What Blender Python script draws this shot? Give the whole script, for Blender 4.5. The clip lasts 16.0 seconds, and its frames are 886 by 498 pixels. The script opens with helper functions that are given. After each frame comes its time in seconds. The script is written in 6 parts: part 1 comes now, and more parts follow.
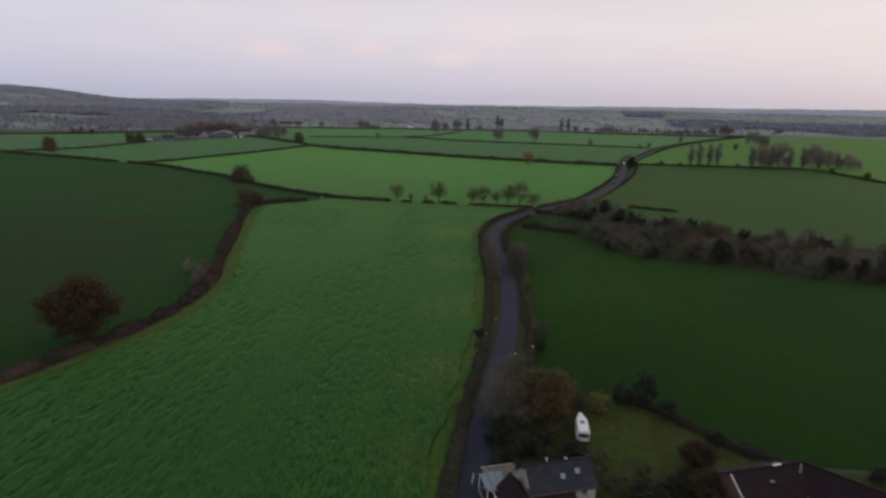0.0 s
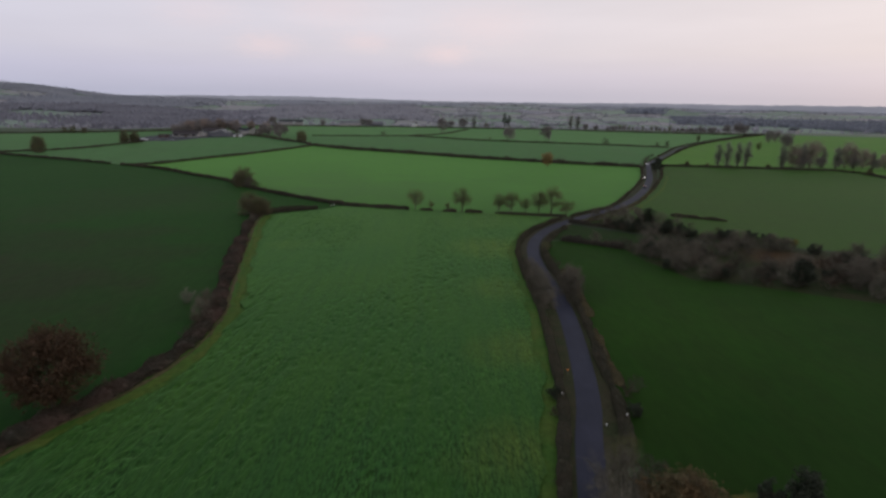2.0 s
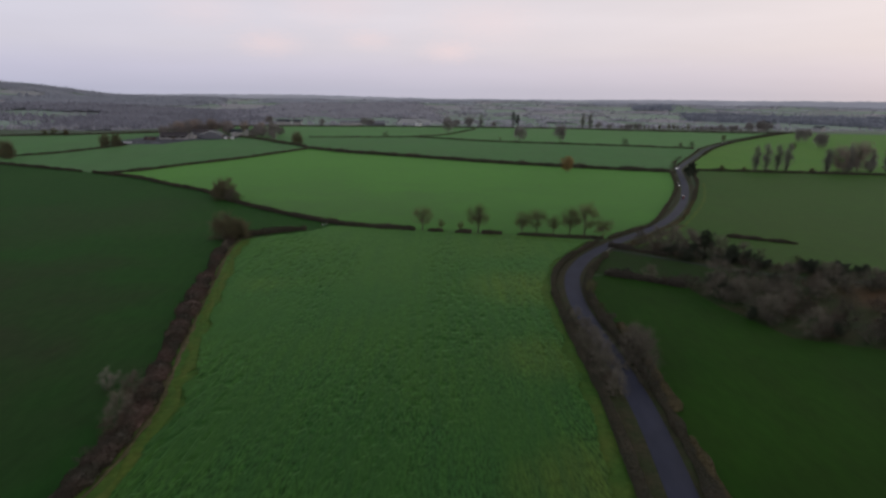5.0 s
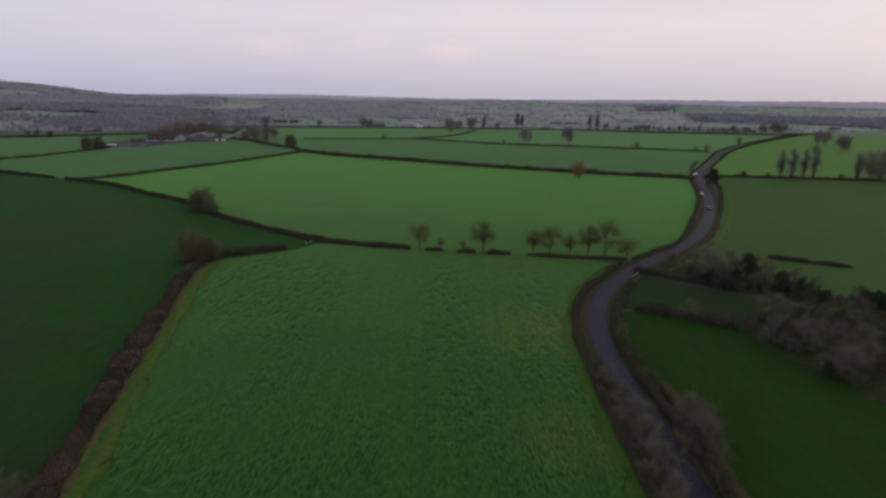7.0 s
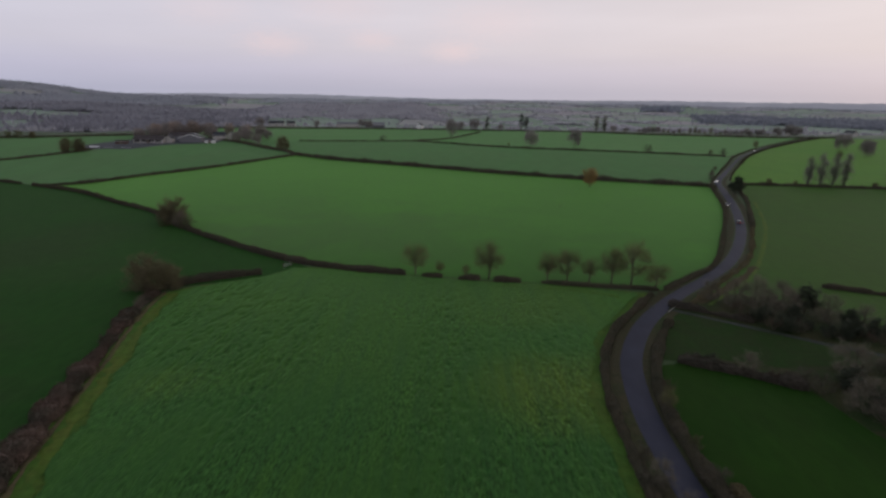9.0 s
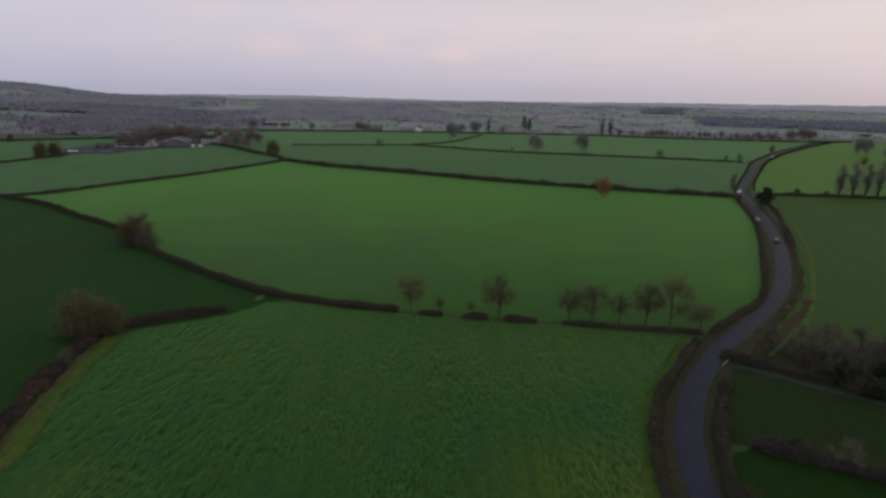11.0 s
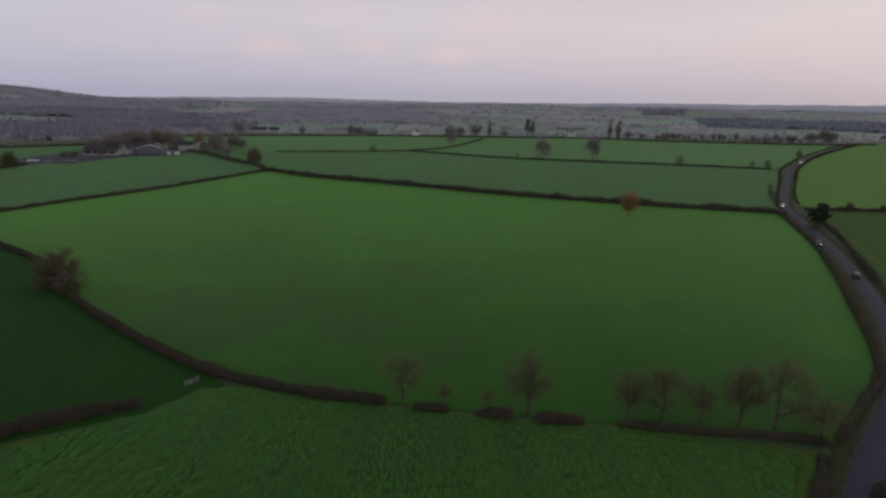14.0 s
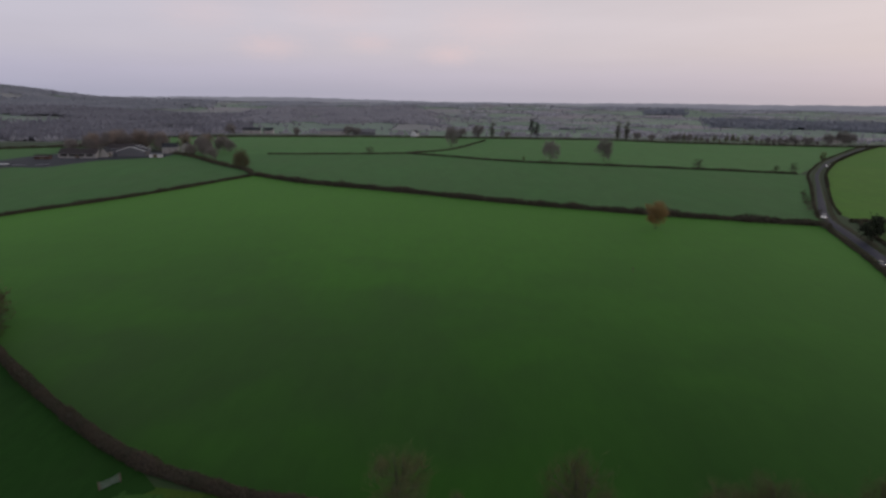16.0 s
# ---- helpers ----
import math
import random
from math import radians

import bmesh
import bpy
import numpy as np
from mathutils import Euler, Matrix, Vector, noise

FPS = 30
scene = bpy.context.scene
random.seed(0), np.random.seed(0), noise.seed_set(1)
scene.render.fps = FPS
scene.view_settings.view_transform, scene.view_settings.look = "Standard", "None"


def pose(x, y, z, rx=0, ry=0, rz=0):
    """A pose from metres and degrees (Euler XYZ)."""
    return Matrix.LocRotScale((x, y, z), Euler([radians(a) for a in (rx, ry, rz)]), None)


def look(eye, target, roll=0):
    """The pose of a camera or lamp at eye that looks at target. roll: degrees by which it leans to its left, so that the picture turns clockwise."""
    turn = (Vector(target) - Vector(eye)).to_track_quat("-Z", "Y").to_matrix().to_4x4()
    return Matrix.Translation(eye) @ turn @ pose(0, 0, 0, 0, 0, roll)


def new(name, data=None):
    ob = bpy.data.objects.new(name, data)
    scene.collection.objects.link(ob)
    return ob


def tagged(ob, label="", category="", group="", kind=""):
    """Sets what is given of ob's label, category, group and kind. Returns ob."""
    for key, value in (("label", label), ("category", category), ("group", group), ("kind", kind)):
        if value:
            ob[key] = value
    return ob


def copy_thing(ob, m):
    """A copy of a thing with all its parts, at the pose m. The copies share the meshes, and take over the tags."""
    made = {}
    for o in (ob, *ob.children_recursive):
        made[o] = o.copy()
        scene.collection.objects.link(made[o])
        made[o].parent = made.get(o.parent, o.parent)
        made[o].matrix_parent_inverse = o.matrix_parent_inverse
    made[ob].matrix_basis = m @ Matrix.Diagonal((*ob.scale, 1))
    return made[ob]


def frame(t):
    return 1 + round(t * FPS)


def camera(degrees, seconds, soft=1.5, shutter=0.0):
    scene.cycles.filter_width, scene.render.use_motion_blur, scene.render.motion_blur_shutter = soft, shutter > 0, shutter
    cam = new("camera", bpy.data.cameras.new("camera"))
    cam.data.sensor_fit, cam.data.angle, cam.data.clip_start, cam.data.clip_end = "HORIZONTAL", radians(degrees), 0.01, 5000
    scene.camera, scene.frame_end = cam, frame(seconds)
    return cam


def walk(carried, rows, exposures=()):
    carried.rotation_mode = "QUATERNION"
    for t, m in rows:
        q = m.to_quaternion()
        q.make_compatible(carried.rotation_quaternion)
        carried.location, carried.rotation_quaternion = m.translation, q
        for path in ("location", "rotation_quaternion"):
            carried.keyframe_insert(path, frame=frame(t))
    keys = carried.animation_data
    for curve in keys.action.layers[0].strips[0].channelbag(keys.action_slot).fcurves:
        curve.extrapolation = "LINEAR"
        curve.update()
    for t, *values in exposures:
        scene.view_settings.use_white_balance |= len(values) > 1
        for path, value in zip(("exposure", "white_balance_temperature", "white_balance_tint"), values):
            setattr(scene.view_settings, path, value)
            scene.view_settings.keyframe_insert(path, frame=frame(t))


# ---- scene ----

# ================= camera and walk =================
cam = camera(74.9, 16.0, soft=2.7, shutter=0.5)


def flight(x, y, z, yaw, pitch, roll):
    return pose(x, y, z, 0, 0, yaw) @ pose(0, 0, 0, 90 + pitch, 0, 0) @ pose(0, 0, 0, 0, 0, roll)


ROWS = [
    (0.0, 0.145, 2.008, 54.086, -0.64, -14.7, 1.049),
    (0.5, -4.435, 8.933, 54.182, -0.797, -14.772, 1.083),
    (1.0, -7.872, 16.066, 54.244, -0.869, -14.859, 1.056),
    (2.0, -12.18, 30.61, 54.398, -0.889, -15.008, 0.994),
    (3.0, -14.365, 45.73, 54.592, -0.823, -15.134, 0.869),
    (4.0, -15.322, 61.058, 54.757, -0.694, -15.211, 0.753),
    (5.0, -15.39, 76.279, 54.821, -0.561, -15.259, 0.688),
    (6.0, -14.977, 91.336, 54.814, -0.445, -15.276, 0.673),
    (7.0, -14.424, 106.277, 54.787, -0.349, -15.272, 0.722),
    (8.0, -13.994, 121.116, 54.755, -0.267, -15.259, 0.821),
    (9.0, -13.769, 135.939, 54.739, -0.209, -15.252, 0.916),
    (10.0, -13.814, 150.826, 54.802, -0.224, -15.189, 0.987),
    (11.0, -14.113, 165.787, 54.889, -0.265, -15.121, 1.008),
    (12.0, -14.598, 180.781, 54.955, -0.326, -15.049, 0.964),
    (13.0, -15.047, 195.81, 54.951, -0.404, -15.012, 0.88),
    (14.0, -15.291, 210.924, 54.879, -0.477, -14.978, 0.771),
    (15.0, -15.531, 226.222, 54.601, -0.514, -14.963, 0.725),
    (16.0, -16.96, 242.132, 54.042, -0.587, -14.98, 0.81),
]
walk(cam, [(t, flight(*row)) for t, *row in ROWS], [(0, 0.1, 6500, 10), (4, 0.1, 6500, 10), (8, 0.05, 6500, 10.5), (11.5, -0.1, 6550, 12), (13, -0.14, 6550, 13), (16, -0.18, 6550, 13)])

# ================= world and sun =================
SKY_STRENGTH = 1.0
world = bpy.data.worlds.new("dusk_sky")
scene.world = world
world.use_nodes = True
wn, wl = world.node_tree.nodes, world.node_tree.links
wn.clear()


def wnode(kind, **values):
    n = wn.new(kind)
    for key, value in values.items():
        n.inputs[key].default_value = value
    return n


sky_out = wn.new("ShaderNodeOutputWorld")
sky_bg = wn.new("ShaderNodeBackground")
sky_bg.inputs["Strength"].default_value = SKY_STRENGTH
wl.new(sky_bg.outputs[0], sky_out.inputs[0])
sky_dir = wn.new("ShaderNodeTexCoord")
sky_xyz = wn.new("ShaderNodeSeparateXYZ")
wl.new(sky_dir.outputs["Generated"], sky_xyz.inputs[0])
# cloud deck: grey-lavender low down, pinker and paler above
deck = wn.new("ShaderNodeValToRGB")
wl.new(sky_xyz.outputs["Z"], deck.inputs[0])
stops = [(0.0, (0.50, 0.475, 0.565)), (0.03, (0.595, 0.55, 0.64)), (0.065, (0.675, 0.615, 0.665)), (0.11, (0.72, 0.66, 0.71)),
         (0.25, (0.60, 0.575, 0.62)), (1.0, (0.50, 0.51, 0.57))]
while len(deck.color_ramp.elements) < len(stops):
    deck.color_ramp.elements.new(0.5)
for el, (at, col) in zip(deck.color_ramp.elements, stops):
    el.position, el.color = at, (*col, 1)
# warmer and brighter towards the set sun on the right
side = wn.new("ShaderNodeMapRange")
side.inputs["From Min"].default_value, side.inputs["From Max"].default_value = -0.65, 0.65
wl.new(sky_xyz.outputs["X"], side.inputs[0])
tint = wn.new("ShaderNodeMix")
tint.data_type = "RGBA"
tint.inputs["A"].default_value, tint.inputs["B"].default_value = (0.86, 0.92, 0.99, 1), (1.08, 1.05, 0.98, 1)
wl.new(side.outputs[0], tint.inputs["Factor"])
lit = wn.new("ShaderNodeMix")
lit.data_type, lit.blend_type = "RGBA", "MULTIPLY"
lit.inputs["Factor"].default_value = 1
wl.new(deck.outputs[0], lit.inputs["A"])
wl.new(tint.outputs["Result"], lit.inputs["B"])
# streaky cloud structure
stretch = wn.new("ShaderNodeMapping")
stretch.inputs["Scale"].default_value = (3, 3, 20)
wl.new(sky_dir.outputs["Generated"], stretch.inputs[0])
streak = wnode("ShaderNodeTexNoise", Scale=1.6, Detail=6.0, Roughness=0.55)
wl.new(stretch.outputs[0], streak.inputs["Vector"])
thick = wn.new("ShaderNodeMapRange")
for key, value in zip(("From Min", "From Max", "To Min", "To Max"), (0.3, 0.7, 0.98, 1.02)):
    thick.inputs[key].default_value = value
wl.new(streak.outputs[0], thick.inputs[0])
clouds = wn.new("ShaderNodeMix")
clouds.data_type, clouds.blend_type = "RGBA", "MULTIPLY"
clouds.inputs["Factor"].default_value = 1
wl.new(lit.outputs["Result"], clouds.inputs["A"])
wl.new(thick.outputs[0], clouds.inputs["B"])
# faint pink puffs of cloud low over the vale
pink_from = clouds.outputs["Result"]
ragged = wnode("ShaderNodeTexNoise", Scale=26.0, Detail=4.0, Roughness=0.6)
wl.new(stretch.outputs[0], ragged.inputs["Vector"])
for azimuth, height, wide, amount in ((-15.5, 4.0, 0.075, 0.42), (-6.6, 4.5, 0.06, 0.38), (0.9, 3.6, 0.062, 0.52), (-21, 6.6, 0.10, 0.22), (4.5, 6.2, 0.13, 0.30), (-9.5, 7.4, 0.12, 0.25)):
    a, e = radians(azimuth), radians(height)
    flat = wn.new("ShaderNodeMapping")
    flat.inputs["Scale"].default_value = (1, 1, 2.6)
    wl.new(sky_dir.outputs["Generated"], flat.inputs[0])
    away_from = wn.new("ShaderNodeVectorMath")
    away_from.operation = "DISTANCE"
    wl.new(flat.outputs[0], away_from.inputs[0])
    away_from.inputs[1].default_value = (math.sin(a) * math.cos(e), math.cos(a) * math.cos(e), 2.6 * math.sin(e))
    frayed = wn.new("ShaderNodeMath")
    frayed.operation = "MULTIPLY_ADD"
    wl.new(ragged.outputs[0], frayed.inputs[0])
    frayed.inputs[1].default_value = wide * 1.1
    wl.new(away_from.outputs["Value"], frayed.inputs[2])
    puff = wn.new("ShaderNodeMapRange")
    puff.interpolation_type = "SMOOTHSTEP"
    for key, value in zip(("From Min", "From Max", "To Min", "To Max"), (wide * 0.45, wide * 1.6, amount, 0.0)):
        puff.inputs[key].default_value = value
    wl.new(frayed.outputs[0], puff.inputs[0])
    pink = wn.new("ShaderNodeMix")
    pink.data_type = "RGBA"
    pink.inputs["B"].default_value = (0.84, 0.66, 0.66, 1)
    wl.new(pink_from, pink.inputs["A"])
    wl.new(puff.outputs[0], pink.inputs["Factor"])
    pink_from = pink.outputs["Result"]
# the clear dusk sky above the deck shows through a little
clear = wn.new("ShaderNodeTexSky")
clear.sky_type = "NISHITA"
clear.sun_disc = False
clear.sun_elevation, clear.sun_rotation = radians(6), radians(55)
veil = wn.new("ShaderNodeMix")
veil.data_type = "RGBA"
veil.inputs["Factor"].default_value = 0.003
wl.new(pink_from, veil.inputs["A"])
wl.new(clear.outputs[0], veil.inputs["B"])
wl.new(veil.outputs["Result"], sky_bg.inputs["Color"])

sun = new("sun", bpy.data.lights.new("sun", "SUN"))
sun.data.energy, sun.data.angle, sun.data.color = 0.25, radians(30), (1.0, 0.9, 0.84)
sun.matrix_world = look((0, 0, 0), (-0.8, -0.55, -0.45))
scene.view_settings.exposure = 0.0


# ================= materials =================
def base_mat(name):
    m = bpy.data.materials.new(name)
    m.use_nodes = True
    nt = m.node_tree
    return m, nt.nodes, nt.links, nt.nodes["Principled BSDF"]


def put(nodes, kind, **values):
    n = nodes.new(kind)
    for key, value in values.items():
        n.inputs[key].default_value = value
    return n


def mixed(nodes, links, a, b, factor, how="MIX"):
    n = nodes.new("ShaderNodeMix")
    n.data_type, n.blend_type = "RGBA", how
    for key, value in (("A", a), ("B", b), ("Factor", factor)):
        if hasattr(value, "links"):
            links.new(value, n.inputs[key])
        elif isinstance(value, tuple):
            n.inputs[key].default_value = (*value, 1)
        else:
            n.inputs[key].default_value = value
    return n.outputs["Result"]


def ranged(nodes, links, value, a, b, c=0.0, d=1.0):
    n = nodes.new("ShaderNodeMapRange")
    for key, v in zip(("From Min", "From Max", "To Min", "To Max"), (a, b, c, d)):
        n.inputs[key].default_value = v
    links.new(value, n.inputs[0])
    return n.outputs[0]


def noise_at(nodes, links, where, scale, detail=4.0, rough=0.55, squash=(1, 1, 1), turn=0.0):
    mp = nodes.new("ShaderNodeMapping")
    mp.inputs["Scale"].default_value = squash
    mp.inputs["Rotation"].default_value = (0, 0, radians(turn))
    links.new(where, mp.inputs[0])
    n = put(nodes, "ShaderNodeTexNoise", Scale=scale, Detail=detail, Roughness=rough)
    links.new(mp.outputs[0], n.inputs["Vector"])
    return n.outputs[0]


def field_mat(name, c1, c2, c3, big=0.012, fine=0.5, rough=0.75, sheen=0.02, patch=None, squash=(1, 0.35, 1), turn=0.0, bump=0.3, contrast=(0.38, 0.62), spec=0.12, grain=0.27, streak=0.55, rows=None, uneven=False, sharp=(0.3, 0.7)):
    """Grass or crop: broad patches c1/c2, streaky clumps of c3, fine relief. patch: (x, y, radius, colour, amount) of
    another tone, such as thinner growth.
    """
    m, nodes, links, bsdf = base_mat(name)
    geo = nodes.new("ShaderNodeNewGeometry")
    pos = geo.outputs["Position"]
    broad = noise_at(nodes, links, pos, big, 3, 0.5)
    col = mixed(nodes, links, c1, c2, ranged(nodes, links, broad, 0.35, 0.65))
    for px, py, rad, pc, amount in patch or ():
        dist = nodes.new("ShaderNodeVectorMath")
        dist.operation = "DISTANCE"
        links.new(pos, dist.inputs[0])
        dist.inputs[1].default_value = (px, py, 0)
        wob = ranged(nodes, links, noise_at(nodes, links, pos, 0.03, 3), 0.3, 0.7, -0.35 * rad, 0.35 * rad)
        add = nodes.new("ShaderNodeMath")
        add.operation = "ADD"
        links.new(dist.outputs["Value"], add.inputs[0])
        links.new(wob, add.inputs[1])
        col = mixed(nodes, links, col, pc, ranged(nodes, links, add.outputs[0], rad, rad * 0.25, 0.0, amount))
    mid = noise_at(nodes, links, pos, fine * 0.22, 4, 0.6, rows or squash, turn)
    col = mixed(nodes, links, col, c3, ranged(nodes, links, mid, *contrast, 0.0, streak))
    small = noise_at(nodes, links, pos, fine, 5, 0.65, squash, turn)
    amount = ranged(nodes, links, noise_at(nodes, links, pos, 0.07, 3, 0.6, (1, 0.5, 1)), 0.4, 0.62, 0.3, 1.0) if uneven else 1.0
    col = mixed(nodes, links, col, ranged(nodes, links, small, *sharp, 1 - grain, 1 + grain), amount, "MULTIPLY")
    links.new(col, bsdf.inputs["Base Color"])
    bsdf.inputs["Roughness"].default_value = rough
    bsdf.inputs["Specular IOR Level"].default_value = spec
    bsdf.inputs["Sheen Weight"].default_value = sheen
    bsdf.inputs["Sheen Roughness"].default_value = 0.4
    bsdf.inputs["Sheen Tint"].default_value = (0.46, 1.0, 0.28, 1)
    b = put(nodes, "ShaderNodeBump", Strength=bump, Distance=0.2)
    links.new(small, b.inputs["Height"])
    links.new(b.outputs[0], bsdf.inputs["Normal"])
    return m


def stuff_mat(name, c1, c2, rough=0.8, scale=1.5, spread=0.25, island=True, spec=0.25, bump=0.0, thin=0.0):
    """Bark, twigs and leaves: two colours by noise, each piece a little lighter or darker."""
    m, nodes, links, bsdf = base_mat(name)
    tc = nodes.new("ShaderNodeTexCoord")
    n = noise_at(nodes, links, tc.outputs["Object"], scale, 4)
    col = mixed(nodes, links, c1, c2, ranged(nodes, links, n, 0.35, 0.65))
    if island:
        geo = nodes.new("ShaderNodeNewGeometry")
        col = mixed(nodes, links, col, ranged(nodes, links, geo.outputs["Random Per Island"], 0, 1, 1 - spread, 1 + spread), 1.0, "MULTIPLY")
    info = nodes.new("ShaderNodeObjectInfo")
    col = mixed(nodes, links, col, ranged(nodes, links, info.outputs["Random"], 0, 1, 0.85, 1.15), 1.0, "MULTIPLY")
    links.new(col, bsdf.inputs["Base Color"])
    bsdf.inputs["Roughness"].default_value = rough
    bsdf.inputs["Specular IOR Level"].default_value = spec
    if bump:
        b = put(nodes, "ShaderNodeBump", Strength=bump, Distance=0.05)
        links.new(n, b.inputs["Height"])
        links.new(b.outputs[0], bsdf.inputs["Normal"])
    if thin:
        glow_through = nodes.new("ShaderNodeBsdfTranslucent")
        links.new(col, glow_through.inputs["Color"])
        both = nodes.new("ShaderNodeMixShader")
        both.inputs[0].default_value = thin
        links.new(bsdf.outputs[0], both.inputs[1])
        links.new(glow_through.outputs[0], both.inputs[2])
        links.new(both.outputs[0], nodes["Material Output"].inputs["Surface"])
    return m


def plain_mat(name, c1, c2=None, rough=0.5, metal=0.0, scale=2.0, spec=0.5, bump=0.1, glow=0.0):
    m, nodes, links, bsdf = base_mat(name)
    tc = nodes.new("ShaderNodeTexCoord")
    n = noise_at(nodes, links, tc.outputs["Object"], scale, 5, 0.6)
    col = mixed(nodes, links, c1, c2 or tuple(0.8 * v for v in c1), ranged(nodes, links, n, 0.35, 0.7))
    links.new(col, bsdf.inputs["Base Color"])
    bsdf.inputs["Roughness"].default_value, bsdf.inputs["Metallic"].default_value = rough, metal
    bsdf.inputs["Specular IOR Level"].default_value = spec
    if glow:
        links.new(col, bsdf.inputs["Emission Color"])
        bsdf.inputs["Emission Strength"].default_value = glow
    b = put(nodes, "ShaderNodeBump", Strength=bump, Distance=0.02)
    links.new(n, b.inputs["Height"])
    links.new(b.outputs[0], bsdf.inputs["Normal"])
    return m


def roof_mat(name, c1, c2, course=0.28, width=0.3, rough=0.6):
    """Slates or tiles in courses, with lichen and weathering."""
    m, nodes, links, bsdf = base_mat(name)
    tc = nodes.new("ShaderNodeTexCoord")
    uv = tc.outputs["UV"]
    br = put(nodes, "ShaderNodeTexBrick", Scale=1.0)
    br.inputs["Brick Width"].default_value, br.inputs["Row Height"].default_value = width, course
    br.inputs["Mortar Size"].default_value = 0.018
    br.inputs["Color1"].default_value, br.inputs["Color2"].default_value = (*c1, 1), (*c2, 1)
    br.inputs["Mortar"].default_value = (*(0.4 * v for v in c1), 1)
    links.new(uv, br.inputs["Vector"])
    n = noise_at(nodes, links, tc.outputs["Object"], 0.8, 5, 0.65)
    col = mixed(nodes, links, br.outputs["Color"], ranged(nodes, links, n, 0.3, 0.7, 0.7, 1.3), 1.0, "MULTIPLY")
    links.new(col, bsdf.inputs["Base Color"])
    bsdf.inputs["Roughness"].default_value = rough
    bsdf.inputs["Specular IOR Level"].default_value = 0.2
    b = put(nodes, "ShaderNodeBump", Strength=0.6, Distance=0.02)
    links.new(br.outputs["Fac"], b.inputs["Height"])
    b.invert = True
    links.new(b.outputs[0], bsdf.inputs["Normal"])
    return m


def land_mat():
    """The open country: a patchwork of pasture, stubble and plough, read at a distance, its far patches paled by
    painted haze.
    """
    m, nodes, links, bsdf = base_mat("open_country_hazed")
    geo = nodes.new("ShaderNodeNewGeometry")
    pos = geo.outputs["Position"]
    mp = nodes.new("ShaderNodeMapping")
    mp.inputs["Scale"].default_value = (1, 0.7, 0)
    mp.inputs["Rotation"].default_value = (0, 0, 0.35)
    links.new(pos, mp.inputs[0])
    vor = put(nodes, "ShaderNodeTexVoronoi", Scale=1 / 210)
    vor.inputs["Randomness"].default_value = 0.9
    links.new(mp.outputs[0], vor.inputs["Vector"])
    sep = nodes.new("ShaderNodeSeparateColor")
    links.new(vor.outputs["Color"], sep.inputs[0])
    ramp = nodes.new("ShaderNodeValToRGB")
    ramp.color_ramp.interpolation = "CONSTANT"
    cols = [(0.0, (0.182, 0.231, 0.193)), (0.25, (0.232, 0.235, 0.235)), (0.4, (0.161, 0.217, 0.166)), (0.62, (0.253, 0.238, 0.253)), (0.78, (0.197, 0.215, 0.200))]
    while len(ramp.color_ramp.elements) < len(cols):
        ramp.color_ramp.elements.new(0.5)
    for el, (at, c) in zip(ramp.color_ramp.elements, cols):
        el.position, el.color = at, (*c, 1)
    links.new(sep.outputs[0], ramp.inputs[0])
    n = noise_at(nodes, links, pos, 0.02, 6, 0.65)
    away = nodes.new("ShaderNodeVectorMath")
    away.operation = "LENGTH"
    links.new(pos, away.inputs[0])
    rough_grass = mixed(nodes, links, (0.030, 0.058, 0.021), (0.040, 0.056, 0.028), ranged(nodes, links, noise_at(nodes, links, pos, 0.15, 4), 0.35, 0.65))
    # Beyond about a kilometre the near grass gives way to haze-paled patches.
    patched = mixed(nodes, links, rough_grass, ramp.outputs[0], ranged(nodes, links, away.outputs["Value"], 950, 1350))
    col = mixed(nodes, links, patched, ranged(nodes, links, n, 0.3, 0.7, 0.86, 1.14), 1.0, "MULTIPLY")
    links.new(col, bsdf.inputs["Base Color"])
    bsdf.inputs["Roughness"].default_value = 0.8
    bsdf.inputs["Sheen Weight"].default_value = 0.03
    bsdf.inputs["Specular IOR Level"].default_value = 0.06
    return m


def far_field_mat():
    """Small far fields: each one grass, stubble or plough, faintly streaked, with haze mixed into the colours."""
    m, nodes, links, bsdf = base_mat("hazed_vale_fields")
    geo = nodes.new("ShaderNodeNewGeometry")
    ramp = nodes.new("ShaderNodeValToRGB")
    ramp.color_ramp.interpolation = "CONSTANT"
    # Crop colours already lifted towards the haze tone.
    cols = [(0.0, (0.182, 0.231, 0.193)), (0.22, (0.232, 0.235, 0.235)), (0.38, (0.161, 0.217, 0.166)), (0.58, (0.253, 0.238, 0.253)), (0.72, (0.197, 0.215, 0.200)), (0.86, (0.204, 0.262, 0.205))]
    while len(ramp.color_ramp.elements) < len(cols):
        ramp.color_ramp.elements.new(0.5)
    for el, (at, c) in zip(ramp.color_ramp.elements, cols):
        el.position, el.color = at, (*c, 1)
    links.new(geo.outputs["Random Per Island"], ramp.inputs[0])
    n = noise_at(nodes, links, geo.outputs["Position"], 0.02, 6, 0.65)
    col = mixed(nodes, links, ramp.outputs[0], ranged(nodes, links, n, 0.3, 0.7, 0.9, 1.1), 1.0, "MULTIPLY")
    links.new(col, bsdf.inputs["Base Color"])
    bsdf.inputs["Roughness"].default_value = 0.85
    bsdf.inputs["Specular IOR Level"].default_value = 0.05
    return m


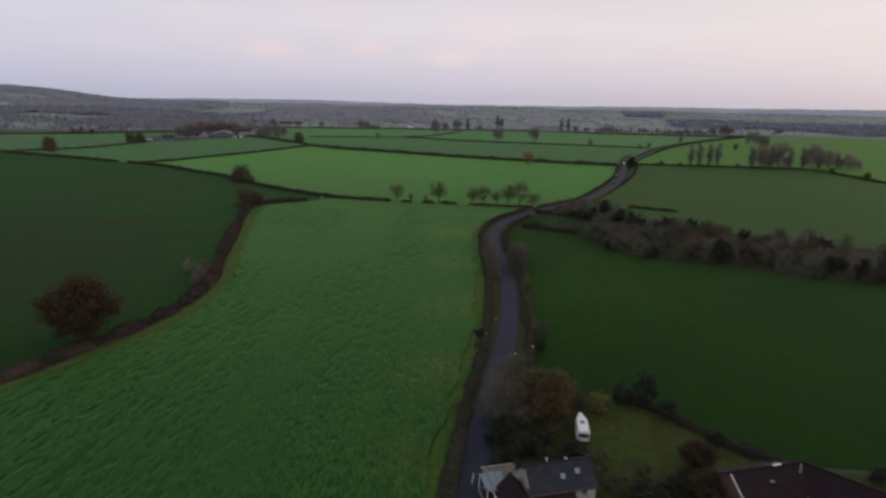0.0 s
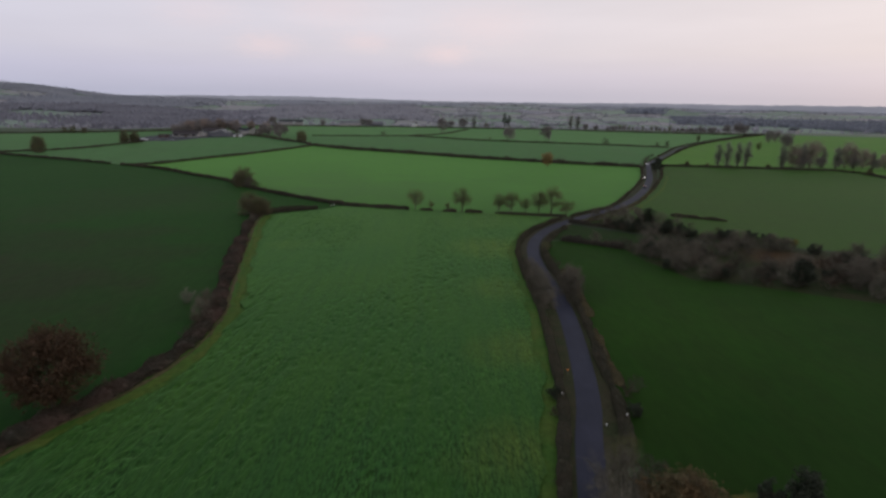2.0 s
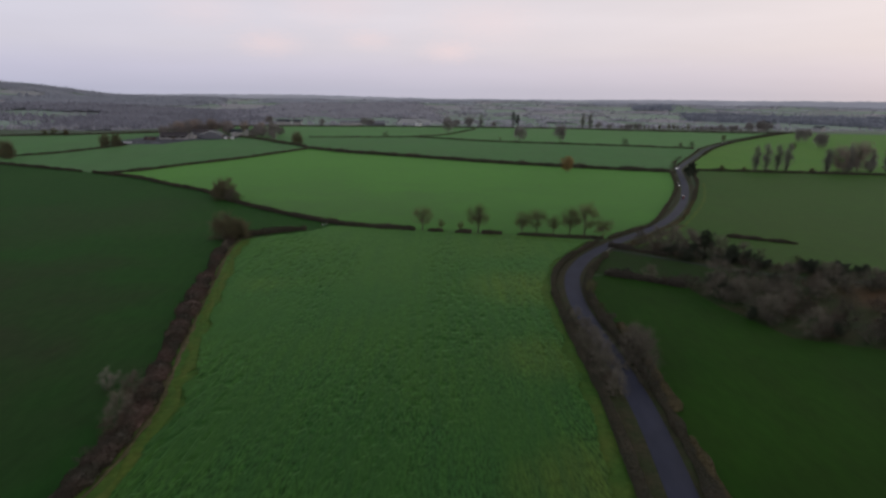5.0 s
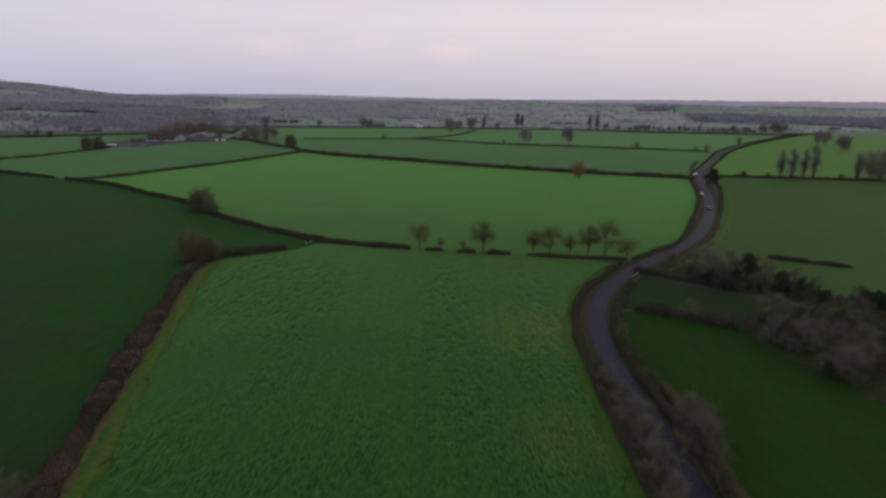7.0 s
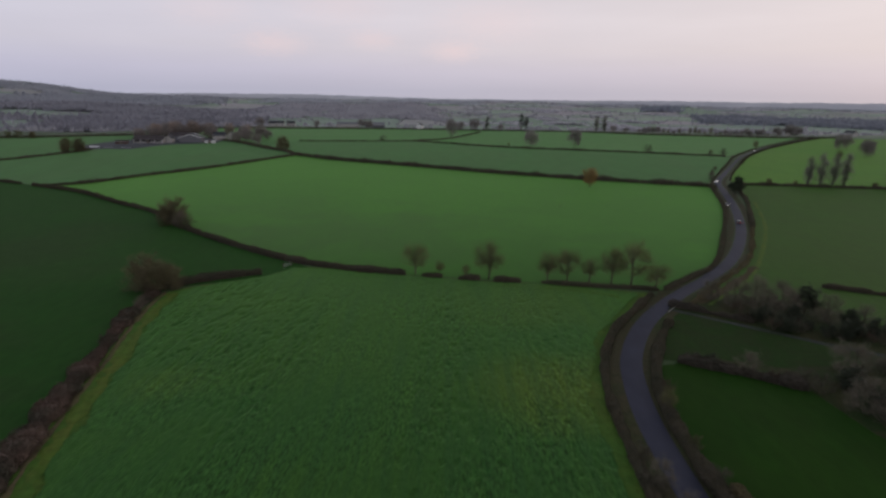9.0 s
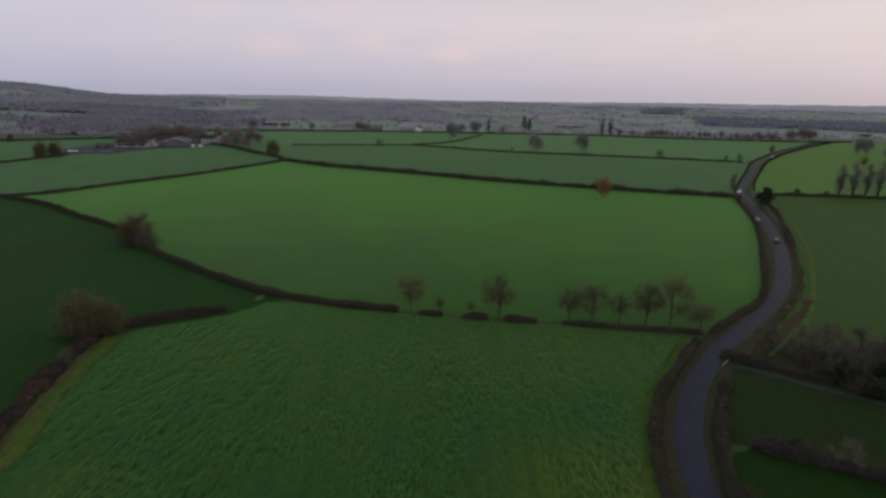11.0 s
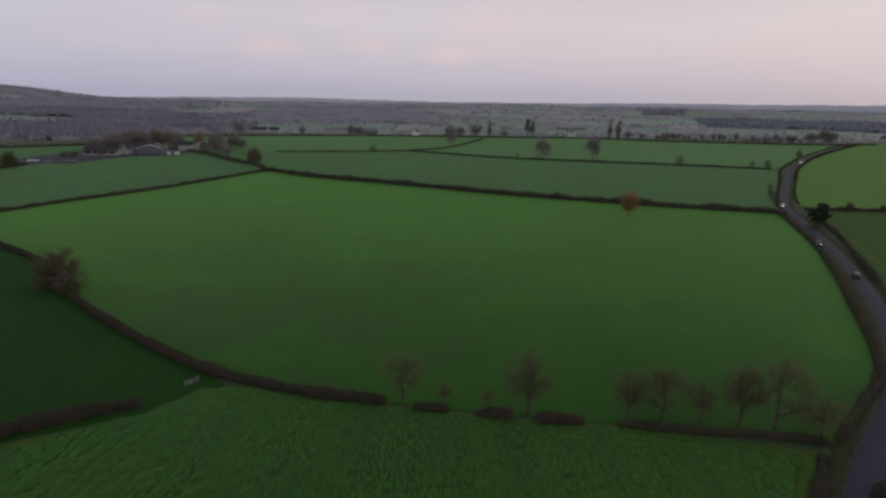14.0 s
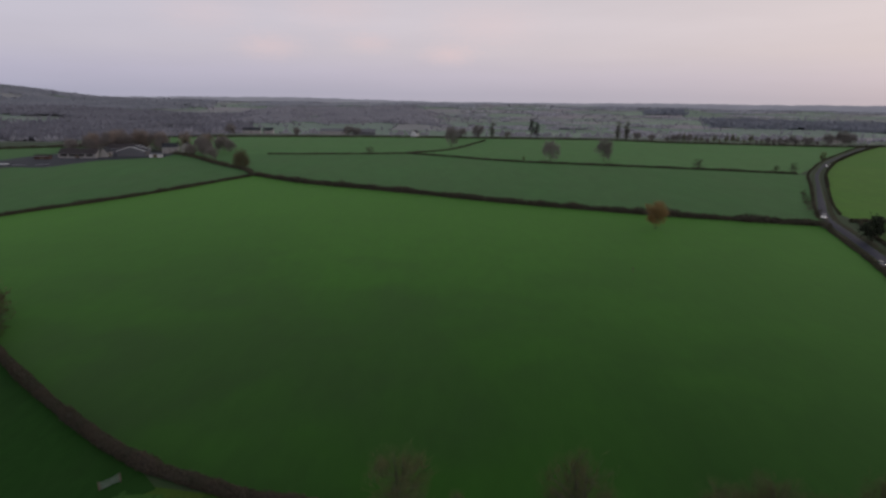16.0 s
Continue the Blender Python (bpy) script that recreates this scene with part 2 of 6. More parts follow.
M_LAND = land_mat()
M_CROP = field_mat("leafy_crop", (0.0193, 0.0635, 0.0130), (0.0259, 0.0707, 0.0113), (0.0130, 0.0454, 0.0138), big=0.02, fine=2.5, squash=(1, 0.24, 1), turn=-2, uneven=True, bump=0.9, sharp=(0.40, 0.60), contrast=(0.42, 0.62), spec=0.04, rough=0.7, sheen=0.22, grain=0.56, streak=0.42, rows=(1, 0.06, 1),
                   patch=((9, 190, 13, (0.048, 0.082, 0.014), 0.7), (7, 150, 13, (0.052, 0.080, 0.014), 0.75), (1, 110, 12, (0.050, 0.078, 0.014), 0.75), (-3, 80, 8, (0.046, 0.076, 0.014), 0.6), (11, 236, 22, (0.056, 0.086, 0.013), 0.8),
                          (10, 280, 26, (0.040, 0.072, 0.012), 0.7), (-66, 235, 10, (0.048, 0.088, 0.014), 0.5), (-30, 285, 60, (0.025, 0.068, 0.011), 0.75), (-62, 85, 48, (0.0165, 0.0500, 0.0105), 0.65)))
M_LEFT = field_mat("left_pasture", (0.0104, 0.0396, 0.0072), (0.0142, 0.0484, 0.0091), (0.0161, 0.0377, 0.0110), spec=0.02, sheen=0.04, grain=0.15, streak=0.35, patch=((-150, 185, 92, (0.0246, 0.0261, 0.0155), 0.85), (-170, 320, 60, (0.0227, 0.0348, 0.0146), 0.6)))
# Patches at (74, 395) and (-120, 425): part uneven growth, part painted lens falloff.
M_MID = field_mat("winter_cereal", (0.0195, 0.0790, 0.0070), (0.0246, 0.0924, 0.0092), (0.0189, 0.0664, 0.0092), big=0.008, fine=0.3, sheen=0.27, spec=0.03, rough=0.7, bump=0.05, grain=0.09, streak=0.35, patch=((74, 395, 85, (0.0158, 0.0589, 0.0077), 0.7), (-120, 425, 80, (0.0168, 0.0599, 0.0083), 0.7), (-5, 322, 115, (0.0137, 0.0521, 0.0070), 0.7), (-70, 350, 82, (0.0174, 0.0370, 0.0127), 0.85), (40, 310, 58, (0.0108, 0.0404, 0.0070), 0.65)))
M_RIGHT = field_mat("right_pasture", (0.0076, 0.0284, 0.0034), (0.0114, 0.0333, 0.0049), (0.0133, 0.0258, 0.0055), spec=0.02, sheen=0.05, grain=0.14, streak=0.4, patch=((48, 165, 52, (0.0142, 0.0440, 0.0049), 0.95), (75, 120, 40, (0.0120, 0.0380, 0.0047), 0.5)))
M_PADDOCK = field_mat("rough_paddock", (0.0125, 0.0320, 0.0075), (0.0170, 0.0330, 0.0095), (0.0200, 0.0240, 0.0120), big=0.06, fine=0.9, squash=(1, 1, 1), spec=0.02, sheen=0.02, grain=0.2)
M_RIGHT2 = field_mat("thin_pasture", (0.0256, 0.0639, 0.0104), (0.0314, 0.0684, 0.0128), (0.0304, 0.0522, 0.0144), spec=0.04, sheen=0.05, grain=0.12, streak=0.45, patch=((150, 320, 70, (0.0361, 0.0540, 0.0160), 0.3),))
M_RIGHT3 = field_mat("bright_cereal", (0.0698, 0.1695, 0.0298), (0.0815, 0.1775, 0.0328), (0.0718, 0.1433, 0.0342), spec=0.03, sheen=0.01, grain=0.1, streak=0.4)
# Lighter and bluer than the near fields: part of the haze is painted in.
M_FAR1 = field_mat("hazed_cereal", (0.0411, 0.0982, 0.0388), (0.0457, 0.1050, 0.0418), (0.0518, 0.0880, 0.0437), big=0.006, fine=0.15, sheen=0.1, spec=0.03, grain=0.1, streak=0.4)
M_FAR2 = field_mat("hazed_pasture", (0.0530, 0.1235, 0.0463), (0.0599, 0.1308, 0.0505), (0.0616, 0.1106, 0.0491), big=0.006, fine=0.15, sheen=0.1, spec=0.03, grain=0.1, streak=0.4)
M_GARDEN = field_mat("garden_lawn", (0.0334, 0.0566, 0.0121), (0.0456, 0.0590, 0.0135), (0.0334, 0.0332, 0.0121), big=0.06, fine=0.9, squash=(1, 1, 1), spec=0.04, sheen=0.0, patch=((17, 84, 9, (0.0247, 0.0180, 0.0126), 0.85), (24, 98, 9, (0.0285, 0.0213, 0.0126), 0.8), (42, 92, 6, (0.0323, 0.0230, 0.0144), 0.7), (36, 70, 12, (0.0209, 0.0213, 0.0117), 0.8)))
M_MARGIN = field_mat("field_margin", (0.036, 0.078, 0.013), (0.056, 0.082, 0.016), (0.024, 0.070, 0.012), big=0.05, fine=0.8, squash=(1, 1, 1), contrast=(0.42, 0.6), spec=0.04, sheen=0.1)
M_STRAW = field_mat("dead_straw_grass", (0.085, 0.070, 0.038), (0.060, 0.062, 0.026), (0.050, 0.040, 0.026), big=0.05, fine=0.8, squash=(1, 1, 1), spec=0.03, sheen=0.0)
M_YELLOWGRASS = field_mat("rank_yellow_grass", (0.0560, 0.0886, 0.0155), (0.0382, 0.0823, 0.0155), (0.0740, 0.0845, 0.0214), big=0.06, fine=0.8, squash=(1, 1, 1), spec=0.03, sheen=0.03)
M_VERGE = field_mat("rough_verge", (0.030, 0.031, 0.017), (0.024, 0.036, 0.013), (0.044, 0.035, 0.022), big=0.06, fine=1.0, squash=(1, 1, 1), spec=0.04, sheen=0.0)
M_BRACKEN = field_mat("bracken", (0.020, 0.030, 0.012), (0.016, 0.031, 0.010), (0.036, 0.027, 0.016), big=0.05, fine=0.7, squash=(1, 1, 1), spec=0.03, sheen=0.0, patch=((112, 226, 20, (0.062, 0.036, 0.020), 0.85), (150, 205, 24, (0.055, 0.036, 0.021), 0.75)))
M_REDBRACKEN = field_mat("rusty_bracken", (0.040, 0.033, 0.018), (0.034, 0.036, 0.016), (0.054, 0.034, 0.021), big=0.08, fine=0.8, squash=(1, 1, 1), spec=0.03, sheen=0.0)
M_ROAD = field_mat("damp_asphalt", (0.0198, 0.0228, 0.0382), (0.0252, 0.0276, 0.0456), (0.0144, 0.0162, 0.0286), big=0.05, fine=0.4, rough=0.7, sheen=0.0, squash=(1, 0.4, 1), bump=0.05, spec=0.14, grain=0.14)
M_TRACK = field_mat("stony_track", (0.034, 0.037, 0.038), (0.028, 0.032, 0.030), (0.022, 0.032, 0.018), big=0.06, fine=0.9, squash=(1, 1, 1), sheen=0.0, spec=0.06)
M_YARD = field_mat("farm_yard", (0.036, 0.039, 0.048), (0.029, 0.032, 0.040), (0.044, 0.046, 0.050), big=0.02, fine=0.3, sheen=0.0, squash=(1, 1, 1), spec=0.1)
M_LINE = plain_mat("road_paint", (0.55, 0.55, 0.53), (0.35, 0.35, 0.34), rough=0.6)
M_BARK = stuff_mat("bark", (0.100, 0.098, 0.064), (0.072, 0.071, 0.048), island=False, bump=0.3, scale=3)
M_TWIG = stuff_mat("twigs", (0.1358, 0.1348, 0.0563), (0.1042, 0.1049, 0.0438))
# Twigs of far trees: distance haze is painted in as a lighter colour.
M_HAZED_TWIG = stuff_mat("hazed_brown_twigs", (0.2548, 0.2269, 0.2160), (0.1924, 0.1708, 0.1632))
M_POPLAR = stuff_mat("pale_grey_twigs", (0.2250, 0.2225, 0.1875), (0.1725, 0.1713, 0.1450))
# Lightness carried over from the far twigs, so haze is in this colour too.
M_BIGTREE = stuff_mat("hazed_purple_twigs", (0.3243, 0.2544, 0.2164), (0.2553, 0.2016, 0.1722))
M_IVYBARK = stuff_mat("ivy_on_bark", (0.050, 0.054, 0.036), (0.034, 0.040, 0.026), island=False, bump=0.3, scale=3)
M_THICKET = stuff_mat("thicket_twigs", (0.0672, 0.0581, 0.0425), (0.0466, 0.0422, 0.0324), scale=0.4)
M_OLIVETWIG = stuff_mat("olive_twigs", (0.1346, 0.1152, 0.0594), (0.0973, 0.0846, 0.0486), scale=0.4)
M_THORN = stuff_mat("thorn_twigs", (0.1480, 0.1278, 0.0964), (0.1068, 0.0939, 0.0731))
M_THICKET_RED = stuff_mat("dark_red_stems", (0.080, 0.056, 0.040), (0.056, 0.042, 0.030), scale=0.4)
M_OAK = stuff_mat("withered_oak_leaves", (0.3481, 0.2165, 0.0837), (0.2521, 0.1705, 0.0718))
M_GARDENOAK = stuff_mat("orange_olive_leaves", (0.122, 0.072, 0.030), (0.066, 0.060, 0.030), scale=0.25)
M_RUST = stuff_mat("dark_rusty_leaves", (0.0659, 0.0363, 0.0187), (0.0461, 0.0282, 0.0158))
M_YELLOW = stuff_mat("yellow_leaves", (0.190, 0.150, 0.030), (0.120, 0.110, 0.030))
M_IVY = stuff_mat("ivy_leaves", (0.024, 0.033, 0.019), (0.035, 0.040, 0.026), spec=0.15, rough=0.6)
M_PINE = stuff_mat("pine_needles", (0.060, 0.074, 0.060), (0.046, 0.058, 0.048))
M_OLIVE = stuff_mat("olive_leaves", (0.052, 0.060, 0.024), (0.070, 0.066, 0.030))
M_PALE = stuff_mat("pale_seed_heads", (0.22, 0.21, 0.17), (0.16, 0.155, 0.12))
M_HEDGE = stuff_mat("hedge_leaves", (0.0570, 0.0570, 0.0357), (0.0844, 0.0662, 0.0462), scale=0.25)
M_HEDGE_CORE = stuff_mat("hedge_wood", (0.0365, 0.0350, 0.0252), (0.0502, 0.0386, 0.0294), island=False)
M_BRAMBLE = stuff_mat("bramble_stems", (0.0993, 0.0636, 0.0507), (0.0426, 0.0394, 0.0264), scale=0.14)
M_ROADHEDGE = stuff_mat("roadside_hedge", (0.092, 0.078, 0.050), (0.062, 0.062, 0.038), scale=0.3)
M_GOLD = stuff_mat("dead_grass", (0.125, 0.100, 0.050), (0.086, 0.074, 0.038), scale=0.5)
# Far woods, hedges and ridge: distance haze is mixed into these base colours.
M_FARWOOD = stuff_mat("hazed_bare_wood", (0.3692, 0.3636, 0.4044), (0.3185, 0.3162, 0.3536), scale=0.012, spread=0.05, thin=0.45)
M_VALLEYWOOD = stuff_mat("hazed_valley_wood", (0.2421, 0.2405, 0.2771), (0.1880, 0.1882, 0.2195), scale=0.008, spread=0.05, thin=0.45)
M_FARHEDGE = stuff_mat("hazed_far_hedge", (0.1673, 0.1630, 0.1565), (0.1303, 0.1288, 0.1236), scale=0.02, spread=0.12)
M_FARFIELD = far_field_mat()
M_FARDARK = stuff_mat("hazed_conifer_wood", (0.2578, 0.2769, 0.3240), (0.1918, 0.2086, 0.2484), scale=0.03, spread=0.05, thin=0.45)
M_HILL = stuff_mat("hazed_hill_wood", (0.3493, 0.3612, 0.4057), (0.2934, 0.3074, 0.3503), scale=0.005, spread=0.04, thin=0.45)
M_RIDGE = stuff_mat("hazed_far_ridge", (0.400, 0.405, 0.445), (0.345, 0.352, 0.390), scale=0.004, island=False, spec=0.0)
M_SLATE = roof_mat("grey_slate", (0.0260, 0.0285, 0.0372), (0.0322, 0.0347, 0.0434))
M_TILE = roof_mat("dark_red_tile", (0.021, 0.0095, 0.013), (0.016, 0.008, 0.011), 0.25, 0.22, rough=0.8)
M_CLAY = plain_mat("old_clay_tile", (0.020, 0.0105, 0.0115), (0.014, 0.009, 0.010), rough=0.75, spec=0.2, scale=4.0, bump=0.4)
M_TIN = plain_mat("corrugated_roof", (0.16, 0.165, 0.185), (0.12, 0.122, 0.135), rough=0.7, spec=0.25)
M_RUSTROOF = plain_mat("rusty_sheet_roof", (0.046, 0.038, 0.040), (0.034, 0.030, 0.033), rough=0.8, spec=0.2)
M_RENDER = plain_mat("pale_render", (0.42, 0.41, 0.40), (0.32, 0.31, 0.30), rough=0.9)
M_WHITE = plain_mat("white_paint", (0.78, 0.78, 0.78), (0.66, 0.67, 0.66), rough=0.45)
M_STONE = plain_mat("rubble_stone", (0.20, 0.18, 0.155), (0.14, 0.125, 0.11), rough=0.9, bump=0.6, spec=0.2)
M_BRICK = plain_mat("red_brick", (0.10, 0.054, 0.046), (0.075, 0.045, 0.040), rough=0.85, bump=0.4)
M_GLASS = plain_mat("window_glass", (0.03, 0.035, 0.04), (0.02, 0.022, 0.026), rough=0.08, spec=0.8, bump=0.0)
M_SKYLIGHT = plain_mat("conservatory_glass", (0.13, 0.17, 0.20), (0.10, 0.13, 0.16), rough=0.15, spec=0.5, bump=0.0)
M_TIMBER = plain_mat("weathered_timber", (0.16, 0.13, 0.10), (0.11, 0.09, 0.07), rough=0.85, bump=0.4)
M_RUBBER = plain_mat("rubber", (0.02, 0.02, 0.02), rough=0.8)
M_STEEL = plain_mat("galvanised_steel", (0.55, 0.56, 0.57), (0.42, 0.43, 0.44), rough=0.4, metal=0.8)
M_ORANGE = plain_mat("orange_plastic", (0.75, 0.25, 0.05), rough=0.4)
M_CARWHITE = plain_mat("white_car_paint", (0.70, 0.70, 0.72), rough=0.25, bump=0.0)
M_CARDARK = plain_mat("dark_car_paint", (0.05, 0.05, 0.06), rough=0.25, bump=0.0)
M_LAMP = plain_mat("headlamp", (1.0, 0.95, 0.85), rough=0.2, glow=3.0)
M_TAIL = plain_mat("tail_lamp", (0.8, 0.05, 0.03), rough=0.2, glow=0.3)


# ================= terrain =================
def ease(a, b, v):
    u = np.clip((v - a) / (b - a), 0, 1)
    return u * u * (3 - 2 * u)


def land(x, y):
    """Height of the ground: a level plateau, a low rise, then a wide vale with hills beyond."""
    x, y = np.asarray(x, float), np.asarray(y, float)
    rim = 905 - 190 * ease(-260, -470, x)
    z = 4 * ease(380, 670, y) - 34 * ease(0, 595, y - rim)
    r, az = np.hypot(x, y - 60), np.arctan2(x, y - 60)
    ahead = ease(-0.2, 0.3, np.cos(az))
    z = z + ahead * ease(2400, 4300, r) * (17 - 6 * ease(0.1, 0.5, az))
    bank = ease(-0.34, -0.24, az) * ease(0.02, -0.06, az)
    z = z + ahead * 34 * bank * np.exp(-((r - 2150) / 330) ** 2)
    z = z + ahead * (80 * ease(-0.45, -0.66, az) + 16 * ease(-0.28, -0.42, az)) * np.exp(-((r - 3850) / 480) ** 2)
    z = z + ahead * 22 * ease(-0.30, -0.55, az) * np.exp(-((r - 2300) / 420) ** 2)
    z = z + ahead * ease(1500, 2000, r) * ease(4000, 3400, r) * 6 * np.sin(r / 190 + 5 * az) * np.cos(az * 9 + r / 900)
    return z


def h(x, y):
    return float(land(x, y))


def obj_from(name, verts, faces, material, parent=None, label="", at=None, smooth=False):
    me = bpy.data.meshes.new(name)
    v = np.asarray(verts, float)
    if at is not None:
        v = v - np.asarray(at, float)
    me.from_pydata(v.tolist(), [], faces)
    me.materials.append(material)
    if smooth:
        me.polygons.foreach_set("use_smooth", [True] * len(me.polygons))
    me.update()
    ob = new(name, me)
    if parent is not None:
        ob.parent = parent
    elif at is not None:
        ob.location = at
    return tagged(ob, label)


def thing(name, at, label, category, group="", kind=""):
    e = new(name)
    e.empty_display_size = 0.5
    e.location = at
    return tagged(e, label, category, group, kind)


def polar_ground():
    radii = np.concatenate([np.linspace(0, 900, 61)[1:], np.linspace(900, 1700, 41)[1:], np.linspace(1700, 4650, 71)[1:]])
    n = 240
    ang = np.linspace(0, 2 * math.pi, n, endpoint=False)
    verts = [(0.0, 60.0, h(0, 60))]
    for r in radii:
        xs, ys = r * np.sin(ang), 60 + r * np.cos(ang)
        verts += list(zip(xs, ys, land(xs, ys)))
    faces = [(0, 1 + (k + 1) % n, 1 + k) for k in range(n)]
    for i in range(len(radii) - 1):
        a, b = 1 + i * n, 1 + (i + 1) * n
        faces += [(a + k, a + (k + 1) % n, b + (k + 1) % n, b + k) for k in range(n)]
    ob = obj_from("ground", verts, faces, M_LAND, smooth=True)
    return tagged(ob, "wide patchwork of winter pasture and plough, haze-paled towards the horizon", "ground", kind="structure")


polar_ground()


def sheet(name, poly, material, label, lift=0.07, step=18.0, category="field"):
    """A field: a polygon of the plan laid on the land, cut fine enough to follow it."""
    bm = bmesh.new()
    bm.faces.new([bm.verts.new((x, y, 0)) for x, y in poly])
    xs, ys = [p[0] for p in poly], [p[1] for p in poly]
    for axis, lo, hi in ((0, min(xs), max(xs)), (1, min(ys), max(ys))):
        v = lo + step
        while v < hi:
            co, no = ((v, 0, 0), (1, 0, 0)) if axis == 0 else ((0, v, 0), (0, 1, 0))
            bmesh.ops.bisect_plane(bm, geom=bm.verts[:] + bm.edges[:] + bm.faces[:], plane_co=co, plane_no=no)
            v += step
    bmesh.ops.triangulate(bm, faces=bm.faces[:])
    for v in bm.verts:
        v.co.z = h(v.co.x, v.co.y) + lift
    bmesh.ops.recalc_face_normals(bm, faces=bm.faces[:])
    if sum(f.normal.z for f in bm.faces) < 0:
        bmesh.ops.reverse_faces(bm, faces=bm.faces[:])
    me = bpy.data.meshes.new(name)
    bm.to_mesh(me)
    bm.free()
    me.materials.append(material)
    return tagged(new(name, me), label, category, kind="structure")


def smooth_line(pts, step=2.0):
    """Catmull-Rom line through the points of a plan, at even steps."""
    p = np.array([pts[0], *pts, pts[-1]], float)
    p[0], p[-1] = 2 * p[1] - p[2], 2 * p[-2] - p[-3]
    out = []
    for i in range(1, len(p) - 2):
        a, b, c, d = p[i - 1 : i + 3]
        n = max(2, int(np.linalg.norm(c - b) / step))
        u = np.linspace(0, 1, n, endpoint=False)[:, None]
        out.append(0.5 * (2 * b + (c - a) * u + (2 * a - 5 * b + 4 * c - d) * u**2 + (3 * b - a - 3 * c + d) * u**3))
    return np.concatenate([*out, p[-2:-1]])


def sides(line):
    t = np.gradient(line, axis=0)
    t /= np.linalg.norm(t, axis=1)[:, None] + 1e-9
    return np.stack([t[:, 1], -t[:, 0]], 1)


def ribbon(name, pts, width, material, label, lift=0.1, crown=0.0, ragged=0.0, category="", offset=0.0, seed=1, step=2.0, parent=None, thin=0.0, far=0.5):
    """A strip along a line: road, verge, track or margin. crown: how much higher its middle is; thin: how far it narrows past the junction."""
    rng = np.random.default_rng(seed)
    line = smooth_line(pts, step)
    across = sides(line)
    line = line + across * (offset * (1 - 0.35 * ease(490, 600, line[:, 1])))[:, None]
    lanes = np.array([-0.5, -0.25, 0, 0.25, 0.5])
    verts, faces = [], []
    for i, (c, s) in enumerate(zip(line, across)):
        wl_, wr_ = (1 + ragged * (rng.random() - 0.5) * 2 for _ in range(2))
        here = width * (1 - thin * float(ease(260, 310, c[1]))) * (1 - far * float(ease(490, 600, c[1])))
        for k, u in enumerate(lanes):
            q = c + s * u * here * (wl_ if u < 0 else wr_)
            verts.append((q[0], q[1], h(*q) + lift + crown * (1 - (2 * u) ** 2) - (0.09 if abs(u) == 0.5 else 0)))
        if i:
            a, b = (i - 1) * 5, i * 5
            faces += [(a + k, a + k + 1, b + k + 1, b + k) for k in range(4)]
    ob = obj_from(name, verts, faces, material, parent=parent, smooth=True)
    return tagged(ob, label, category, kind="" if parent else "structure")


# ================= plan =================
ROAD = [(-22, -90), (-9, 0), (0.5, 46), (5.5, 73), (9.2, 92), (13.2, 112), (16.6, 126), (19.4, 144), (22.0, 168), (22.5, 188), (22.3, 206), (22.6, 222), (24.2, 236),
        (27.6, 250), (35.1, 266), (44, 279), (54.5, 291.5), (69, 306.5), (84.5, 325), (100, 349.5), (117, 382.5), (136, 428), (150.8, 470.6), (161.7, 501.9),
        (183.6, 539.6), (212.9, 588), (241.4, 634.5), (275.1, 681.4), (313.3, 729.6), (396.4, 820.6), (473.9, 898.5), (612.7, 1005.7)]
LANE = [(42, 281), (48, 278.5), (56, 272.4), (66, 265), (80, 255), (100, 246), (125, 240), (170, 226), (240, 205)]
H1 = [(-170, 10), (-110, 70), (-90, 94), (-82, 105), (-76, 118), (-70, 131), (-66.5, 146), (-67, 165), (-71, 183), (-76, 204), (-80, 221), (-85, 245), (-90.5, 270), (-92, 286)]
H1B = [(-92, 290), (-86, 295), (-78, 300), (-68.5, 304.6)]
H2_WEST = [(-440, 545), (-372, 508), (-316, 486), (-250, 459)]
H2 = [(-241, 455), (-204, 437), (-170, 411), (-144, 392), (-123, 368), (-101, 347.5), (-78, 329), (-62, 318), (-46.6, 311.4), (-38, 308.6), (-24.5, 306)]
H2_EAST = [(16.3, 299.6), (28.6, 297.6), (42, 296.2), (49.5, 294.4)]
H3 = [(-236, 452), (-216, 465), (-198, 493), (-168, 534), (-131, 603), (-98, 579), (-60, 562), (-24, 546), (14, 528), (48, 515), (82, 503), (117, 493), (150, 485)]
H5 = [(-46, 747.3), (-10.6, 726), (45.7, 692.7), (151.7, 663.7), (232.1, 640.7)]
H5_WEST = [(-158.5, 725.5), (-99.6, 733.7), (-46, 745.2)]
H5_NORTH = [(-43.9, 747.3), (-4.7, 788.9), (35.9, 901.8)]
H6 = [(-343.4, 880.6), (-272.5, 904.4), (-101.5, 937.6), (52.7, 940.8), (172.7, 936.1), (250.8, 903.4), (411.1, 877.8), (492.8, 890.2)]
H7 = [(-134, 608), (-146, 627), (-172, 653), (-206, 695), (-234, 721)]
H8 = [(166.8, 493.6), (194.5, 492.8), (224.3, 489), (271.7, 483.3), (307.8, 474.3), (316.5, 434.2), (330, 392), (420, 340)]
H10 = [(-372, 515), (-330, 545), (-309, 590), (-303, 618)]
H11 = [(-640, 615), (-480, 690), (-430, 714), (-380, 744), (-335, 772)]
HEDGE_L = [(2.2, 70), (5.2, 92), (8.6, 110), (11.5, 124), (14.3, 150), (16, 175), (16.6, 208), (18.9, 238), (26.4, 261), (37.7, 278.5), (46, 290.5)]
HEDGE_L2 = [(51.5, 295), (64, 307.2), (78, 321.5), (98.5, 359.5), (127.2, 419.5), (147.2, 476.9), (152.9, 485.2)]
